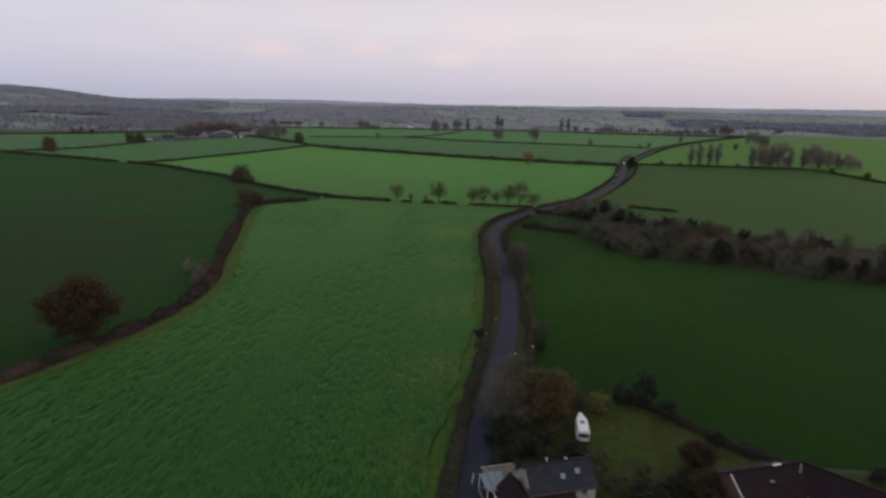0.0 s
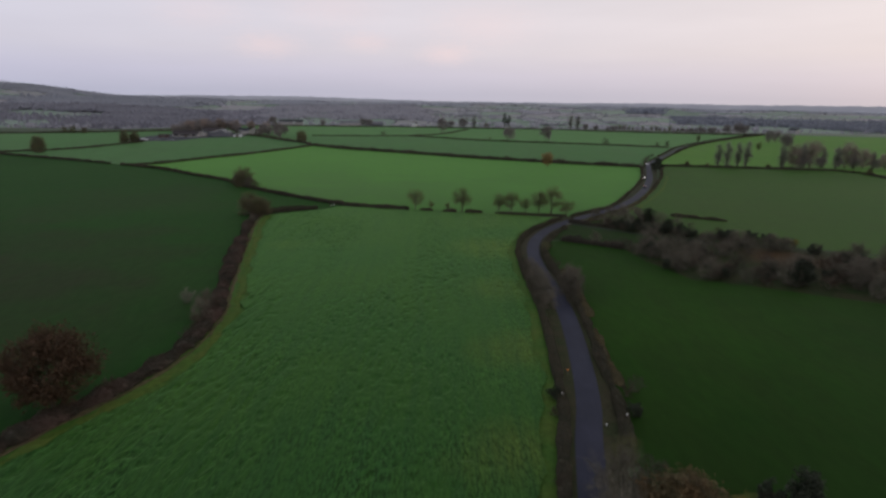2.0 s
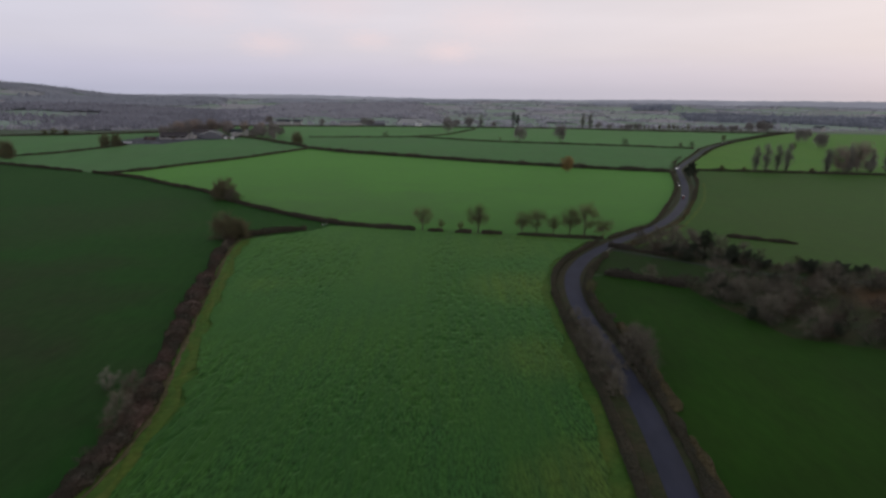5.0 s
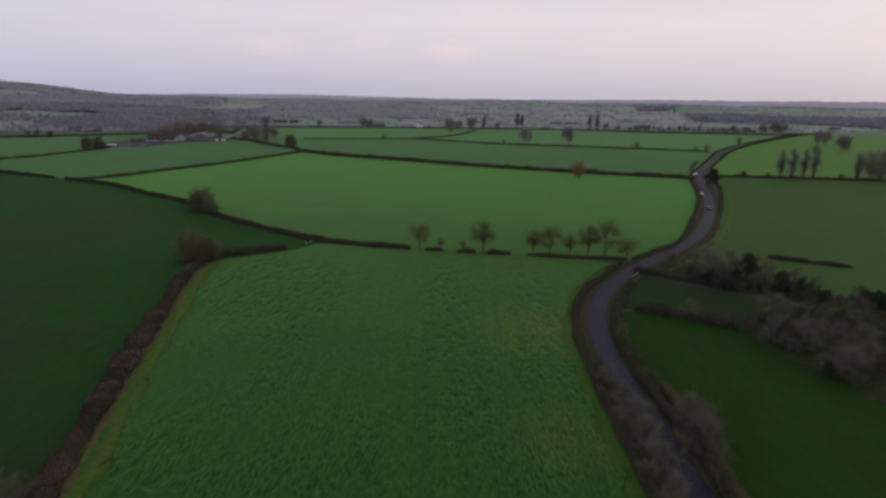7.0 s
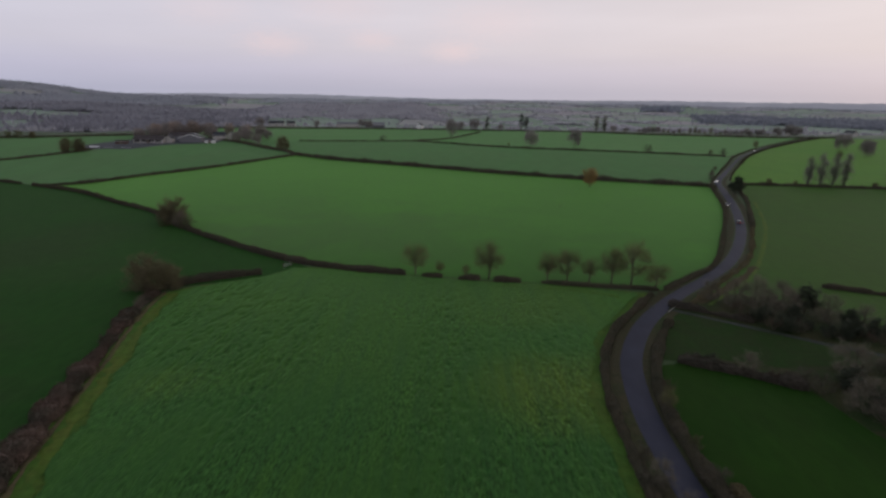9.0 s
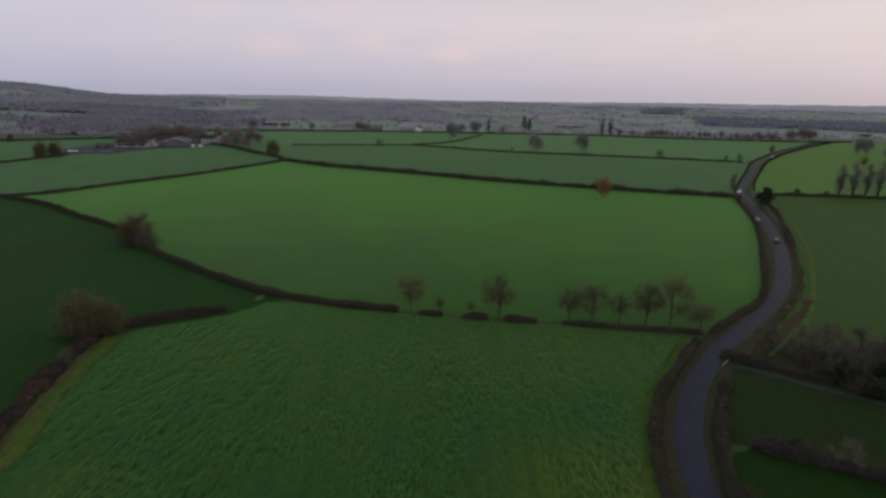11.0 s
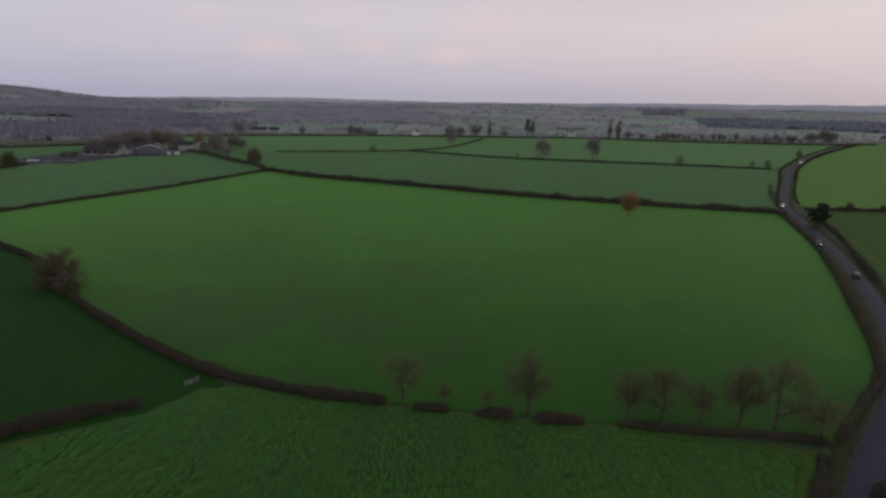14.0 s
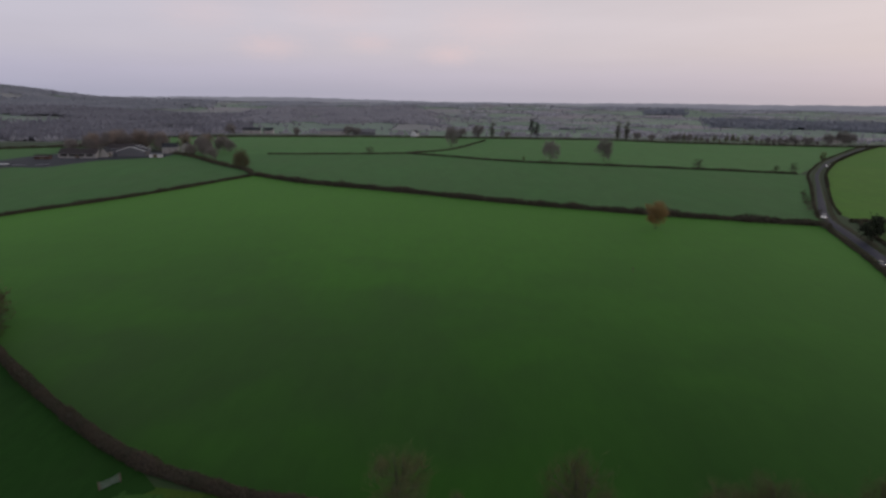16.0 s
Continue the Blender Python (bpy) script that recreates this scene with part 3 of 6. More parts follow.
HEDGE_R = [(19.5, 112), (22, 125), (23.6, 142.7), (26.2, 168.5), (26.9, 190), (26.3, 210), (27.4, 230), (31.5, 246), (38.2, 261), (43.4, 270)]
HEDGE_R2 = [(54, 283), (75.2, 307), (95.2, 332), (121, 380), (147.9, 437.7), (159.3, 468.5), (171.9, 495.8)]
HEDGE_R3 = [(172.6, 508.2), (191.1, 537.2), (218.4, 582.4), (248.9, 631), (281.7, 676.2), (322, 726.6), (401.5, 813.2), (481.2, 891)]
HEDGE_L3 = [(156.8, 499.8), (178, 542.2), (206.2, 589.5), (233.6, 638.1), (268.4, 685), (308.6, 735.9), (389.2, 826.9), (466.6, 905.9)]


def beside(pts, part_way=0.62):
    """The same line drawn nearer to the road's middle beyond the bend."""
    mid = smooth_line(ROAD, 2.0)
    out = [pts[0]]
    for x, y in pts[1:]:
        q = mid[np.argmin((mid[:, 0] - x) ** 2 + (mid[:, 1] - y) ** 2)]
        out.append((float(q[0] + (x - q[0]) * part_way), float(q[1] + (y - q[1]) * part_way)))
    return out


HEDGE_R3, HEDGE_L3 = beside(HEDGE_R3), beside(HEDGE_L3)
WOOD_LOW = [(38, 248), (49, 242), (58, 237), (60, 222), (68, 201), (84, 195), (103, 185), (150, 164), (230, 140), (330, 105)]
WOOD_HIGH = [(330, 170), (230, 195), (180, 212), (140, 232), (117, 248), (97, 262), (92, 276), (88, 288), (70, 288), (62, 284), (58, 275), (66, 266), (80, 256), (75, 248), (58, 246), (46, 250)]

# fields
sheet("field_left", [(-620, 10), *H1, (-90, 290), (-66, 302), (-56, 312), *[p for p in reversed(H2[:8])], *[p for p in reversed(H2_WEST)], (-644.3, 577.3)], M_LEFT,
      "dark green pasture with a thin brownish patch", 0.06)
sheet("field_mid", [*H2, (0, 302), *H2_EAST, *HEDGE_L2[:-1], *reversed(H3)], M_MID, "smooth bright green winter cereal field", 0.09, 12)
sheet("field_right", [(19, 108), (22, 99), (34, 101), (41, 95), (47.6, 86), (56, 79.4), (90, 77), (330, 40), *reversed(WOOD_LOW), *reversed(HEDGE_R[:8])], M_RIGHT, "dark green pasture beside the lane", 0.06)
sheet("field_right_upper", [*HEDGE_R2, *H8, (420, 160), *WOOD_HIGH[:9]], M_RIGHT2, "thin greyish pasture above the scrub", 0.06, 12)
sheet("field_right_far", [(172, 497.8), *HEDGE_R3, (673.8, 866.2), (640, 420), (425, 345), *reversed(H8[:-1])], M_RIGHT3, "bright yellow-green cereal field", 0.10, 12)
sheet("field_far_near", [*H3[4:], *HEDGE_L3[:4], *reversed(H5[:-1]), *reversed(H5_WEST), (-221.6, 720.7), *reversed(H7[1:3])], M_FAR1, "cereal field between hedges, greyed by painted haze", 0.12, 12)
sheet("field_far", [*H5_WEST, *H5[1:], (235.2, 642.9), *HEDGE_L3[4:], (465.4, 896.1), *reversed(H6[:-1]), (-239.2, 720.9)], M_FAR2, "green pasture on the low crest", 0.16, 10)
sheet("field_farm", [*H3[:5], *H7[1:], (-267.5, 655.6), (-298.2, 620.1), *reversed(H10[:-1]), (-318, 489), (-252, 462)], M_FAR1, "field below the farm, greyed by painted haze", 0.10, 12)
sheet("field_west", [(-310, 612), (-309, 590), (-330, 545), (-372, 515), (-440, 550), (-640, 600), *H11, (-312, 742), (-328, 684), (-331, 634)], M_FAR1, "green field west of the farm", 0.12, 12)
sheet("paddock", [(41, 271), (46.5, 277.6), (52, 274.6), (56, 271.6), (66, 264.3), (80, 254.3), (72, 246), (58, 237.6), (49, 242.4), (39, 248), (33, 249.5)], M_PADDOCK, "small rough olive-green paddock beside the track", 0.08)
sheet("scrub_ground", WOOD_LOW + WOOD_HIGH, M_BRACKEN, "rusty bracken and dead grass under the scrub", 0.10, 14, "rough ground")
sheet("rough_corner", [(45, 280), (52, 275.5), (60, 270.5), (66, 267.5), (60, 275), (63, 284), (71, 288.6), (68, 296), (57, 286), (50, 281)], M_BRACKEN, "rusty bracken in the corner by the track", 0.12, 8, "rough ground")
sheet("garden", [(9.5, 64), (13, 86), (18, 104), (22, 99), (34, 101), (41, 94.6), (47.6, 85.6), (56, 79), (69, 76.5), (72, 66), (67, 57), (52, 52), (34, 51.5), (18, 50), (6.4, 52)], M_GARDEN, "mown garden lawn going olive in winter", 0.10, 10, "lawn")
sheet("field_southwest", [(-620, 12), (-170, 12), (-112, 68), (-111, -40), (-111, -95), (-620, -95)], M_LEFT, "dark green pasture west of the crop", 0.05, 24)
sheet("field_south", [(-111, -95), (-111, -39), (-21, -39), (-29, -95)], M_RIGHT, "dark green pasture south of the crop", 0.05, 24)
sheet("field_southeast", [(-16, -95), (-9, -40), (-2.5, 0), (4, 34), (7, 51), (18, 48.8), (34, 50.3), (52, 50.8), (68, 56), (73.4, 66), (70.5, 76), (90, 76.4), (330, 39.5), (330, -95)], M_RIGHT, "dark green pasture behind the houses", 0.05, 24)
sheet("farm_yard", [(-331.6, 633.2), (-308.6, 624.5), (-275.4, 624.1), (-263.5, 666.1), (-238.8, 684.9), (-228.5, 689), (-232.1, 740), (-310.1, 740.9), (-328.1, 682.8)], M_YARD, "grey concrete farm yard", 0.14, 12, "yard")

road = ribbon("road", ROAD, 4.5, M_ROAD, "damp grey country road winding between hedges", 0.16, crown=0.05, category="road", thin=0.1)
ribbon("verge_west", ROAD, 3.4, M_VERGE, "rough brown roadside verge", 0.10, ragged=0.25, thin=0.2, far=0.85, category="verge", offset=-3.7, seed=3)
ribbon("verge_east", ROAD, 3.4, M_VERGE, "rough brown roadside verge", 0.10, ragged=0.25, thin=0.2, far=0.85, category="verge", offset=3.7, seed=4)
ribbon("farm_track", LANE, 1.9, M_TRACK, "pale stony farm track", 0.15, ragged=0.15, category="track", seed=5)
ribbon("margin_west", [(x + 4.4, y) for x, y in H1], 4.4, M_MARGIN, "yellowish uncut grass margin along the hedge", 0.16, ragged=0.6, category="field margin", seed=6)
ribbon("dry_grass_edge", [(x + 2.6, y) for x, y in H1], 1.0, M_STRAW, "tan strip of dead grass against the hedge", 0.26, ragged=0.7, category="field margin", seed=61)
ribbon("yellow_grass_edge", [(x + 5.1, y) for x, y in H1[2:]], 2.2, M_YELLOWGRASS, "yellow-green strip of rank grass beside the crop", 0.27, ragged=0.9, category="field margin", seed=62)
ribbon("margin_east", [(-8, 20), (-3.5, 50), (-0.5, 74), (3.4, 95), (6.6, 112), (9.3, 128), (12, 152), (13.4, 176), (13.8, 208), (15.6, 236), (22, 260), (32, 276)], 2.6, M_MARGIN,
       "yellowish uncut grass margin by the road", 0.16, ragged=0.35, category="field margin", seed=7)
ribbon("bracken_bank", [(57, 284), (68, 295), (80, 307), (91, 320)], 2.8, M_REDBRACKEN, "rusty bracken bank beside the road", 0.14, ragged=0.5, category="verge", seed=9)
ribbon("margin_road_east", [(59, 283), (72, 296), (83, 308), (101.5, 336), (128.5, 384), (153, 440)], 1.7, M_YELLOWGRASS, "pale wheel-worn grass strip", 0.13, ragged=0.3, category="field margin", seed=8)


# ================= leafy crop =================
def inside(poly, x, y):
    """Which of the places lie inside the polygon."""
    hit = np.zeros(x.shape, bool)
    for (x0, y0), (x1, y1) in zip(poly, poly[1:] + poly[:1]):
        if y0 != y1:
            hit ^= ((y0 > y) != (y1 > y)) & (x < (x1 - x0) * (y - y0) / (y1 - y0) + x0)
    return hit


def waves(x, y, size, rng):
    """Smooth random heights, 0 to 1, with lumps of about that size."""
    gx, gy = x / size, y / size
    ix, iy = np.floor(gx).astype(int), np.floor(gy).astype(int)
    tab = rng.random((64, 64))
    fx, fy = ease(0, 1, gx - ix), ease(0, 1, gy - iy)
    at = lambda a, b: tab[a % 64, b % 64]
    return (at(ix, iy) * (1 - fx) + at(ix + 1, iy) * fx) * (1 - fy) + (at(ix, iy + 1) * (1 - fx) + at(ix + 1, iy + 1) * fx) * fy


CROP = [(-110, -40), *[(x + 6.4, y) for x, y in H1[1:]], (-84, 291), (-70, 299), (-60, 311), *[(x, y - 1.6) for x, y in H2[8:]], (0, 299.6), (16, 298), (44, 291),
        *[(x - 3.0, y) for x, y in reversed(HEDGE_L[:-1])], (-6, 40), (-20, -40)]


def crop_field():
    rng = np.random.default_rng(11)
    xs, ys = np.arange(-112, 42, 0.42), np.arange(-38, 312, 0.62)
    gx, gy = np.meshgrid(xs, ys)
    gx = gx + (rng.random(gx.shape) - 0.5) * 0.3
    gy = gy + (rng.random(gy.shape) - 0.5) * 0.4
    tuft = waves(gx, gy * 0.3, 1.0, rng) ** 2 * 0.6 + waves(gx, gy * 0.6, 0.7, rng) ** 2 * 0.4
    patchy = ease(0.42, 0.72, waves(gx + 300, gy * 0.22, 12, rng) * 0.6 + waves(gx, gy * 0.5, 26, rng) * 0.5)
    drills = waves(gx - gy * 0.03 + 700, gy * 0.035, 1.25, rng)
    gaps = ease(0.60, 0.80, waves(gx - gy * 0.03 + 90, gy * 0.34, 0.8, rng)) * (0.14 + 0.86 * patchy)
    gz = 0.34 + tuft * (0.05 + 0.09 * patchy) + (0.02 + 0.1 * patchy) * drills - 0.2 * gaps
    keep = inside(CROP, gx + 2.4 * (waves(gx, gy * 0.6, 3.5, rng) - 0.5), gy + 1.0 * (waves(gx, gy, 2.6, rng) - 0.5))
    good = keep[:-1, :-1] & keep[1:, :-1] & keep[:-1, 1:] & keep[1:, 1:]
    idx = np.arange(gx.size).reshape(gx.shape)
    quads = np.stack([idx[:-1, :-1], idx[:-1, 1:], idx[1:, 1:], idx[1:, :-1]], -1)[good]
    used, back = np.unique(quads, return_inverse=True)
    verts = np.stack([gx.ravel(), gy.ravel(), gz.ravel() + land(gx.ravel(), gy.ravel())], 1)[used]
    ob = obj_from("crop", verts, back.reshape(quads.shape).tolist(), M_CROP)
    return tagged(ob, "tufty dark green leafy fodder crop filling a field", "crop", kind="stuff")


CROP_SOIL = [(-110, -40), *[(x + 1.5, y) for x, y in H1[1:]], (-84, 292), (-68, 301), (-60, 313), *[(x, y - 0.6) for x, y in H2[8:]], (0, 301), (16, 299.4), (47, 292),
             *[(x - 0.8, y) for x, y in reversed(HEDGE_L[:-1])], (-6, 40), (-20, -40)]
sheet("field_crop_soil", CROP_SOIL, M_MARGIN, "green stubble and soil under the fodder crop", 0.05)
crop_field()


# ================= hedges =================
def quads_at(centres, size, rng, flat=0.0):
    """Small leaf-like four-cornered faces round the centres, each turned its own way."""
    n = len(centres)
    a = rng.normal(size=(n, 3))
    b = rng.normal(size=(n, 3))
    a[:, 2] *= 1 - flat
    b[:, 2] *= 1 - flat
    a /= np.linalg.norm(a, axis=1)[:, None]
    b -= (a * b).sum(1)[:, None] * a
    b /= np.linalg.norm(b, axis=1)[:, None]
    s = (size * (0.6 + 0.8 * rng.random(n)))[:, None]
    bulge = np.cross(a, b) * s * 0.25
    v = np.stack([centres - a * s * 0.5, centres - b * s * 0.32 + bulge, centres + a * s * 0.5, centres + b * s * 0.32 + bulge], 1)
    f = np.arange(4 * n).reshape(n, 4)
    return v.reshape(-1, 3), f


def hedge(pts, width, height, leaf, label, density=40, size=0.4, seed=1, name="hedge", core=None, rough=0.55, sprigs=0.3):
    """A hedge: a knobbly woody body with loose leafy sprays and upright sprigs over it."""
    rng = np.random.default_rng(seed)
    line = smooth_line(pts, 1.2)
    across = sides(line)
    n = len(line)
    run = np.concatenate([[0], np.cumsum(np.linalg.norm(np.diff(line, axis=0), axis=1))])
    base = (line[0][0], line[0][1], h(*line[0]))
    grow = 1 + rough * (waves(run, run * 0 + seed, 5.0, rng) - 0.5) + rough * 0.8 * (waves(run, run * 0 + 3, 1.7, rng) - 0.5)
    grow *= 0.72 + 0.28 * ease(0, 0.9 * height, np.minimum(run, run[-1] - run))
    profile = np.array([(-0.5, 0.0), (-0.52, 0.45), (-0.38, 0.85), (0, 0.97), (0.38, 0.85), (0.52, 0.45), (0.5, 0.0)])
    verts, faces = [], []
    for i in range(n):
        end = 0.55 if i in (0, n - 1) else 1.0
        z0 = h(*line[i])
        for u, w in profile:
            q = line[i] + across[i] * (u * width * 0.86 * grow[i] * end + (rng.random() - 0.5) * 0.25 * width)
            verts.append((q[0], q[1], z0 - 0.05 + w * height * 0.88 * grow[i] * end * (1 + 0.15 * (rng.random() - 0.5))))
        if i:
            a, b = (i - 1) * 7, i * 7
            faces += [(a + k, b + k, b + k + 1, a + k + 1) for k in range(6)]
    faces += [tuple(range(7)), tuple(reversed(range((n - 1) * 7, n * 7)))]
    e = thing(name, base, label, "hedge", "field hedges")
    obj_from("hedge_body", verts, faces, core or M_HEDGE_CORE, parent=e, at=base)
    m = int(run[-1] * density)
    s = rng.random(m) * run[-1]
    gx = np.interp(s, run, grow)
    cx, cy = np.interp(s, run, line[:, 0]), np.interp(s, run, line[:, 1])
    ax, ay = np.interp(s, run, across[:, 0]), np.interp(s, run, across[:, 1])
    ang = rng.random(m) * math.pi
    out = 0.88 + 0.2 * rng.random(m)
    u = np.cos(ang) * 0.54 * width * gx * out
    w = np.abs(np.sin(ang)) ** 0.6 * height * gx * out
    up = rng.random(m) < sprigs
    w = np.where(up, w * (1.0 + 0.25 * rng.random(m)), w)
    c = np.stack([cx + ax * u, cy + ay * u, land(cx, cy) + w], 1)
    v, f = quads_at(c, size, rng)
    obj_from("foliage", v, f.tolist(), leaf, parent=e, at=base)
    return e


DARK = "dark green-brown clipped hawthorn field hedge"
hedge(H1, 3.4, 1.4, M_BRAMBLE, "wide reddish-brown bramble and scrub strip along the field edge", 170, 0.32, 21, core=M_BRAMBLE, rough=1.0, sprigs=0.55)
hedge(H1B, 2.2, 1.9, M_HEDGE, "dark thick hedge stub ending at the field corner", 220, 0.26, 22)
hedge(H2, 1.8, 1.6, M_HEDGE, DARK, 150, 0.28, 23)
hedge(H2_WEST, 1.8, 1.6, M_HEDGE, DARK, 30, 0.5, 24)
for i, (a, b) in enumerate((((-19.5, 304.2), (-13.2, 303.6)), ((-8.4, 302.4), (-1.8, 301.6)), ((2.0, 300.6), (10.3, 300.1)))):
    mid = ((a[0] + b[0]) / 2, (a[1] + b[1]) / 2)
    hedge([a, mid, b], 1.7, 1.35, M_HEDGE, "short clipped length of hedge between gaps", 220, 0.26, 30 + i)
hedge(H2_EAST, 1.5, 0.8, M_ROADHEDGE, "low uneven hedge under bare roadside trees", 200, 0.28, 25, rough=0.6)
hedge(H3[4:], 2.8, 2.4, M_HEDGE, DARK, 60, 0.5, 26)
hedge(H3[:5], 1.8, 1.6, M_HEDGE, DARK, 32, 0.5, 27)
hedge(H5, 1.6, 1.3, M_HEDGE, DARK, 26, 0.55, 28)
hedge(H5_WEST, 1.6, 1.2, M_HEDGE, "low thin far hedge", 16, 0.5, 29)
hedge(H5_NORTH, 1.5, 1.2, M_HEDGE, DARK, 22, 0.55, 35)
hedge(H6, 1.8, 1.6, M_HEDGE, "dark hedge along the crest of the fields", 22, 0.7, 36)
hedge(H7, 3.4, 2.0, M_ROADHEDGE, "wide brown overgrown hedge leading to the farm", 40, 0.55, 37, rough=0.6)
hedge(H8, 1.8, 1.6, M_HEDGE, "uneven dark hedge with young trees", 36, 0.5, 38, rough=0.6)
hedge(H10, 1.8, 1.5, M_HEDGE, DARK, 26, 0.5, 39)
hedge(H11, 1.8, 1.8, M_HEDGE, DARK, 20, 0.6, 40)
hedge([(100, 299.5), (111, 294), (122, 288.5)], 1.5, 1.2, M_HEDGE, "isolated remnant of dark hedge in the pasture", 110, 0.36, 41, rough=1.0)
hedge(HEDGE_L, 1.7, 1.1, M_ROADHEDGE, "brown trimmed roadside hedge", 180, 0.27, 42, rough=0.6)
hedge(HEDGE_L2, 1.6, 1.0, M_ROADHEDGE, "brown trimmed roadside hedge", 90, 0.32, 43)
hedge(HEDGE_R, 1.9, 1.2, M_ROADHEDGE, "ragged brown roadside hedge with dead grass", 180, 0.28, 44, rough=0.8)
hedge(HEDGE_R2[:4], 1.5, 0.5, M_GOLD, "low bank of dead grass and bramble", 60, 0.34, 45, "dead_grass", M_ROADHEDGE, rough=0.9)
hedge(HEDGE_R2[3:], 1.8, 1.1, M_ROADHEDGE, "low brown roadside hedge", 50, 0.4, 54, rough=0.7)
hedge(HEDGE_R3[:3], 1.1, 0.6, M_ROADHEDGE, "low brown roadside hedge", 26, 0.5, 46)
hedge(HEDGE_R3[2:], 1.4, 1.7, M_HEDGE, "dark overgrown roadside hedge", 26, 0.55, 53, rough=0.7)
hedge(HEDGE_L3, 1.1, 0.7, M_ROADHEDGE, "low ragged roadside hedge", 26, 0.45, 47, rough=1.3)
hedge([(34, 99.5), (37, 97.8), (41, 94), (44.6, 89.2), (47.6, 85), (51, 81.5), (55, 79.2)], 1.8, 1.3, M_BRAMBLE, "dark brown scrubby garden boundary hedge", 200, 0.26, 48, core=M_HEDGE_CORE, rough=0.9)
hedge([(37, 248.5), (44, 245), (50, 241.5), (58, 237)], 1.7, 1.4, M_THICKET, "scrubby brown hedge below the paddock", 160, 0.3, 49, rough=1.1)
hedge([(47.5, 282.2), (53, 278.6), (59, 274.4), (65, 270.6)], 1.6, 1.5, M_THICKET, "dark scrubby hedge stub above the track", 150, 0.3, 52, rough=1.0)
hedge([(27.6, 168), (28.8, 182), (29.5, 196), (29.2, 208)], 1.6, 1.0, M_GOLD, "strip of tall dead golden grass by the hedge", 140, 0.3, 50, "dead_grass", M_GOLD, rough=0.8)
hedge([(24.2, 132), (25.2, 146), (26.8, 160)], 1.4, 0.9, M_GOLD, "strip of tall dead golden grass by the hedge", 140, 0.3, 51, "dead_grass", M_GOLD, rough=0.8)


# ================= trees =================
class Shape:
    def __init__(self):
        self.v, self.f = [], []

    def tube(self, p, q, r0, r1, n):
        d = (q - p).normalized()
        a = d.orthogonal().normalized()
        b = d.cross(a)
        k = len(self.v)
        for c, r in ((p, r0), (q, r1)):
            for i in range(n):
                t = 2 * math.pi * i / n
                self.v.append(tuple(c + a * (r * math.cos(t)) + b * (r * math.sin(t))))
        self.f += [(k + i, k + (i + 1) % n, k + n + (i + 1) % n, k + n + i) for i in range(n)]

    def twig(self, p, q, w, rng):
        d = (q - p).normalized()
        a = d.cross(Vector((rng.uniform(-1, 1), rng.uniform(-1, 1), rng.uniform(-1, 1)))).normalized() * w
        k = len(self.v)
        self.v += [tuple(p - a), tuple(p + a), tuple(q)]
        self.f.append((k, k + 1, k + 2))

    def leaf(self, c, s, rng):
        a = Vector((rng.gauss(0, 1), rng.gauss(0, 1), rng.gauss(0, 0.7))).normalized()
        b = a.cross(Vector((rng.gauss(0, 1), rng.gauss(0, 1), rng.gauss(0, 1)))).normalized()
        k = len(self.v)
        s *= rng.uniform(0.6, 1.3)
        up = a.cross(b) * (s * 0.2)
        self.v += [tuple(c - a * s * 0.5), tuple(c - b * s * 0.35 + up), tuple(c + a * s * 0.5), tuple(c + b * s * 0.35 + up)]
        self.f.append((k, k + 1, k + 2, k + 3))


def lean(d, angle, rng):
    """d leaned by that angle in a random direction."""
    side_ = d.orthogonal().normalized()
    side_.rotate(Matrix.Rotation(rng.uniform(0, 2 * math.pi), 3, d))
    return (d * math.cos(angle) + side_ * math.sin(angle)).normalized()


def limb(wood, p, q, r0, r1, n, rng, sag=0.12, steps=3, sway=0.06):
    """A crooked limb from p to q, arching upwards; gives its points."""
    span = (q - p).length
    mid = p.lerp(q, 0.5) + Vector((rng.gauss(0, sway) * span, rng.gauss(0, sway) * span, -sag * span * 0.5))
    pts = []
    for i in range(steps + 1):
        u = i / steps
        pts.append(p * (1 - u) ** 2 + mid * (2 * u * (1 - u)) + q * u * u)
    for i in range(steps):
        wood.tube(pts[i], pts[i + 1], r0 + (r1 - r0) * i / steps, r0 + (r1 - r0) * (i + 1) / steps, n)
    return pts


STYLE = dict(wide=0.46, low=0.20, limbs=9, tips=100, twigs=24, reach=1.6, twig=0.033, leaf=0.0, leaf_size=0.3, girth=0.022, fork=0.32, shell=0.45, stems=0, taper=0.0, sway=0.05, leader=0.80, lumps=0.16, rise=0.35, spread=65)


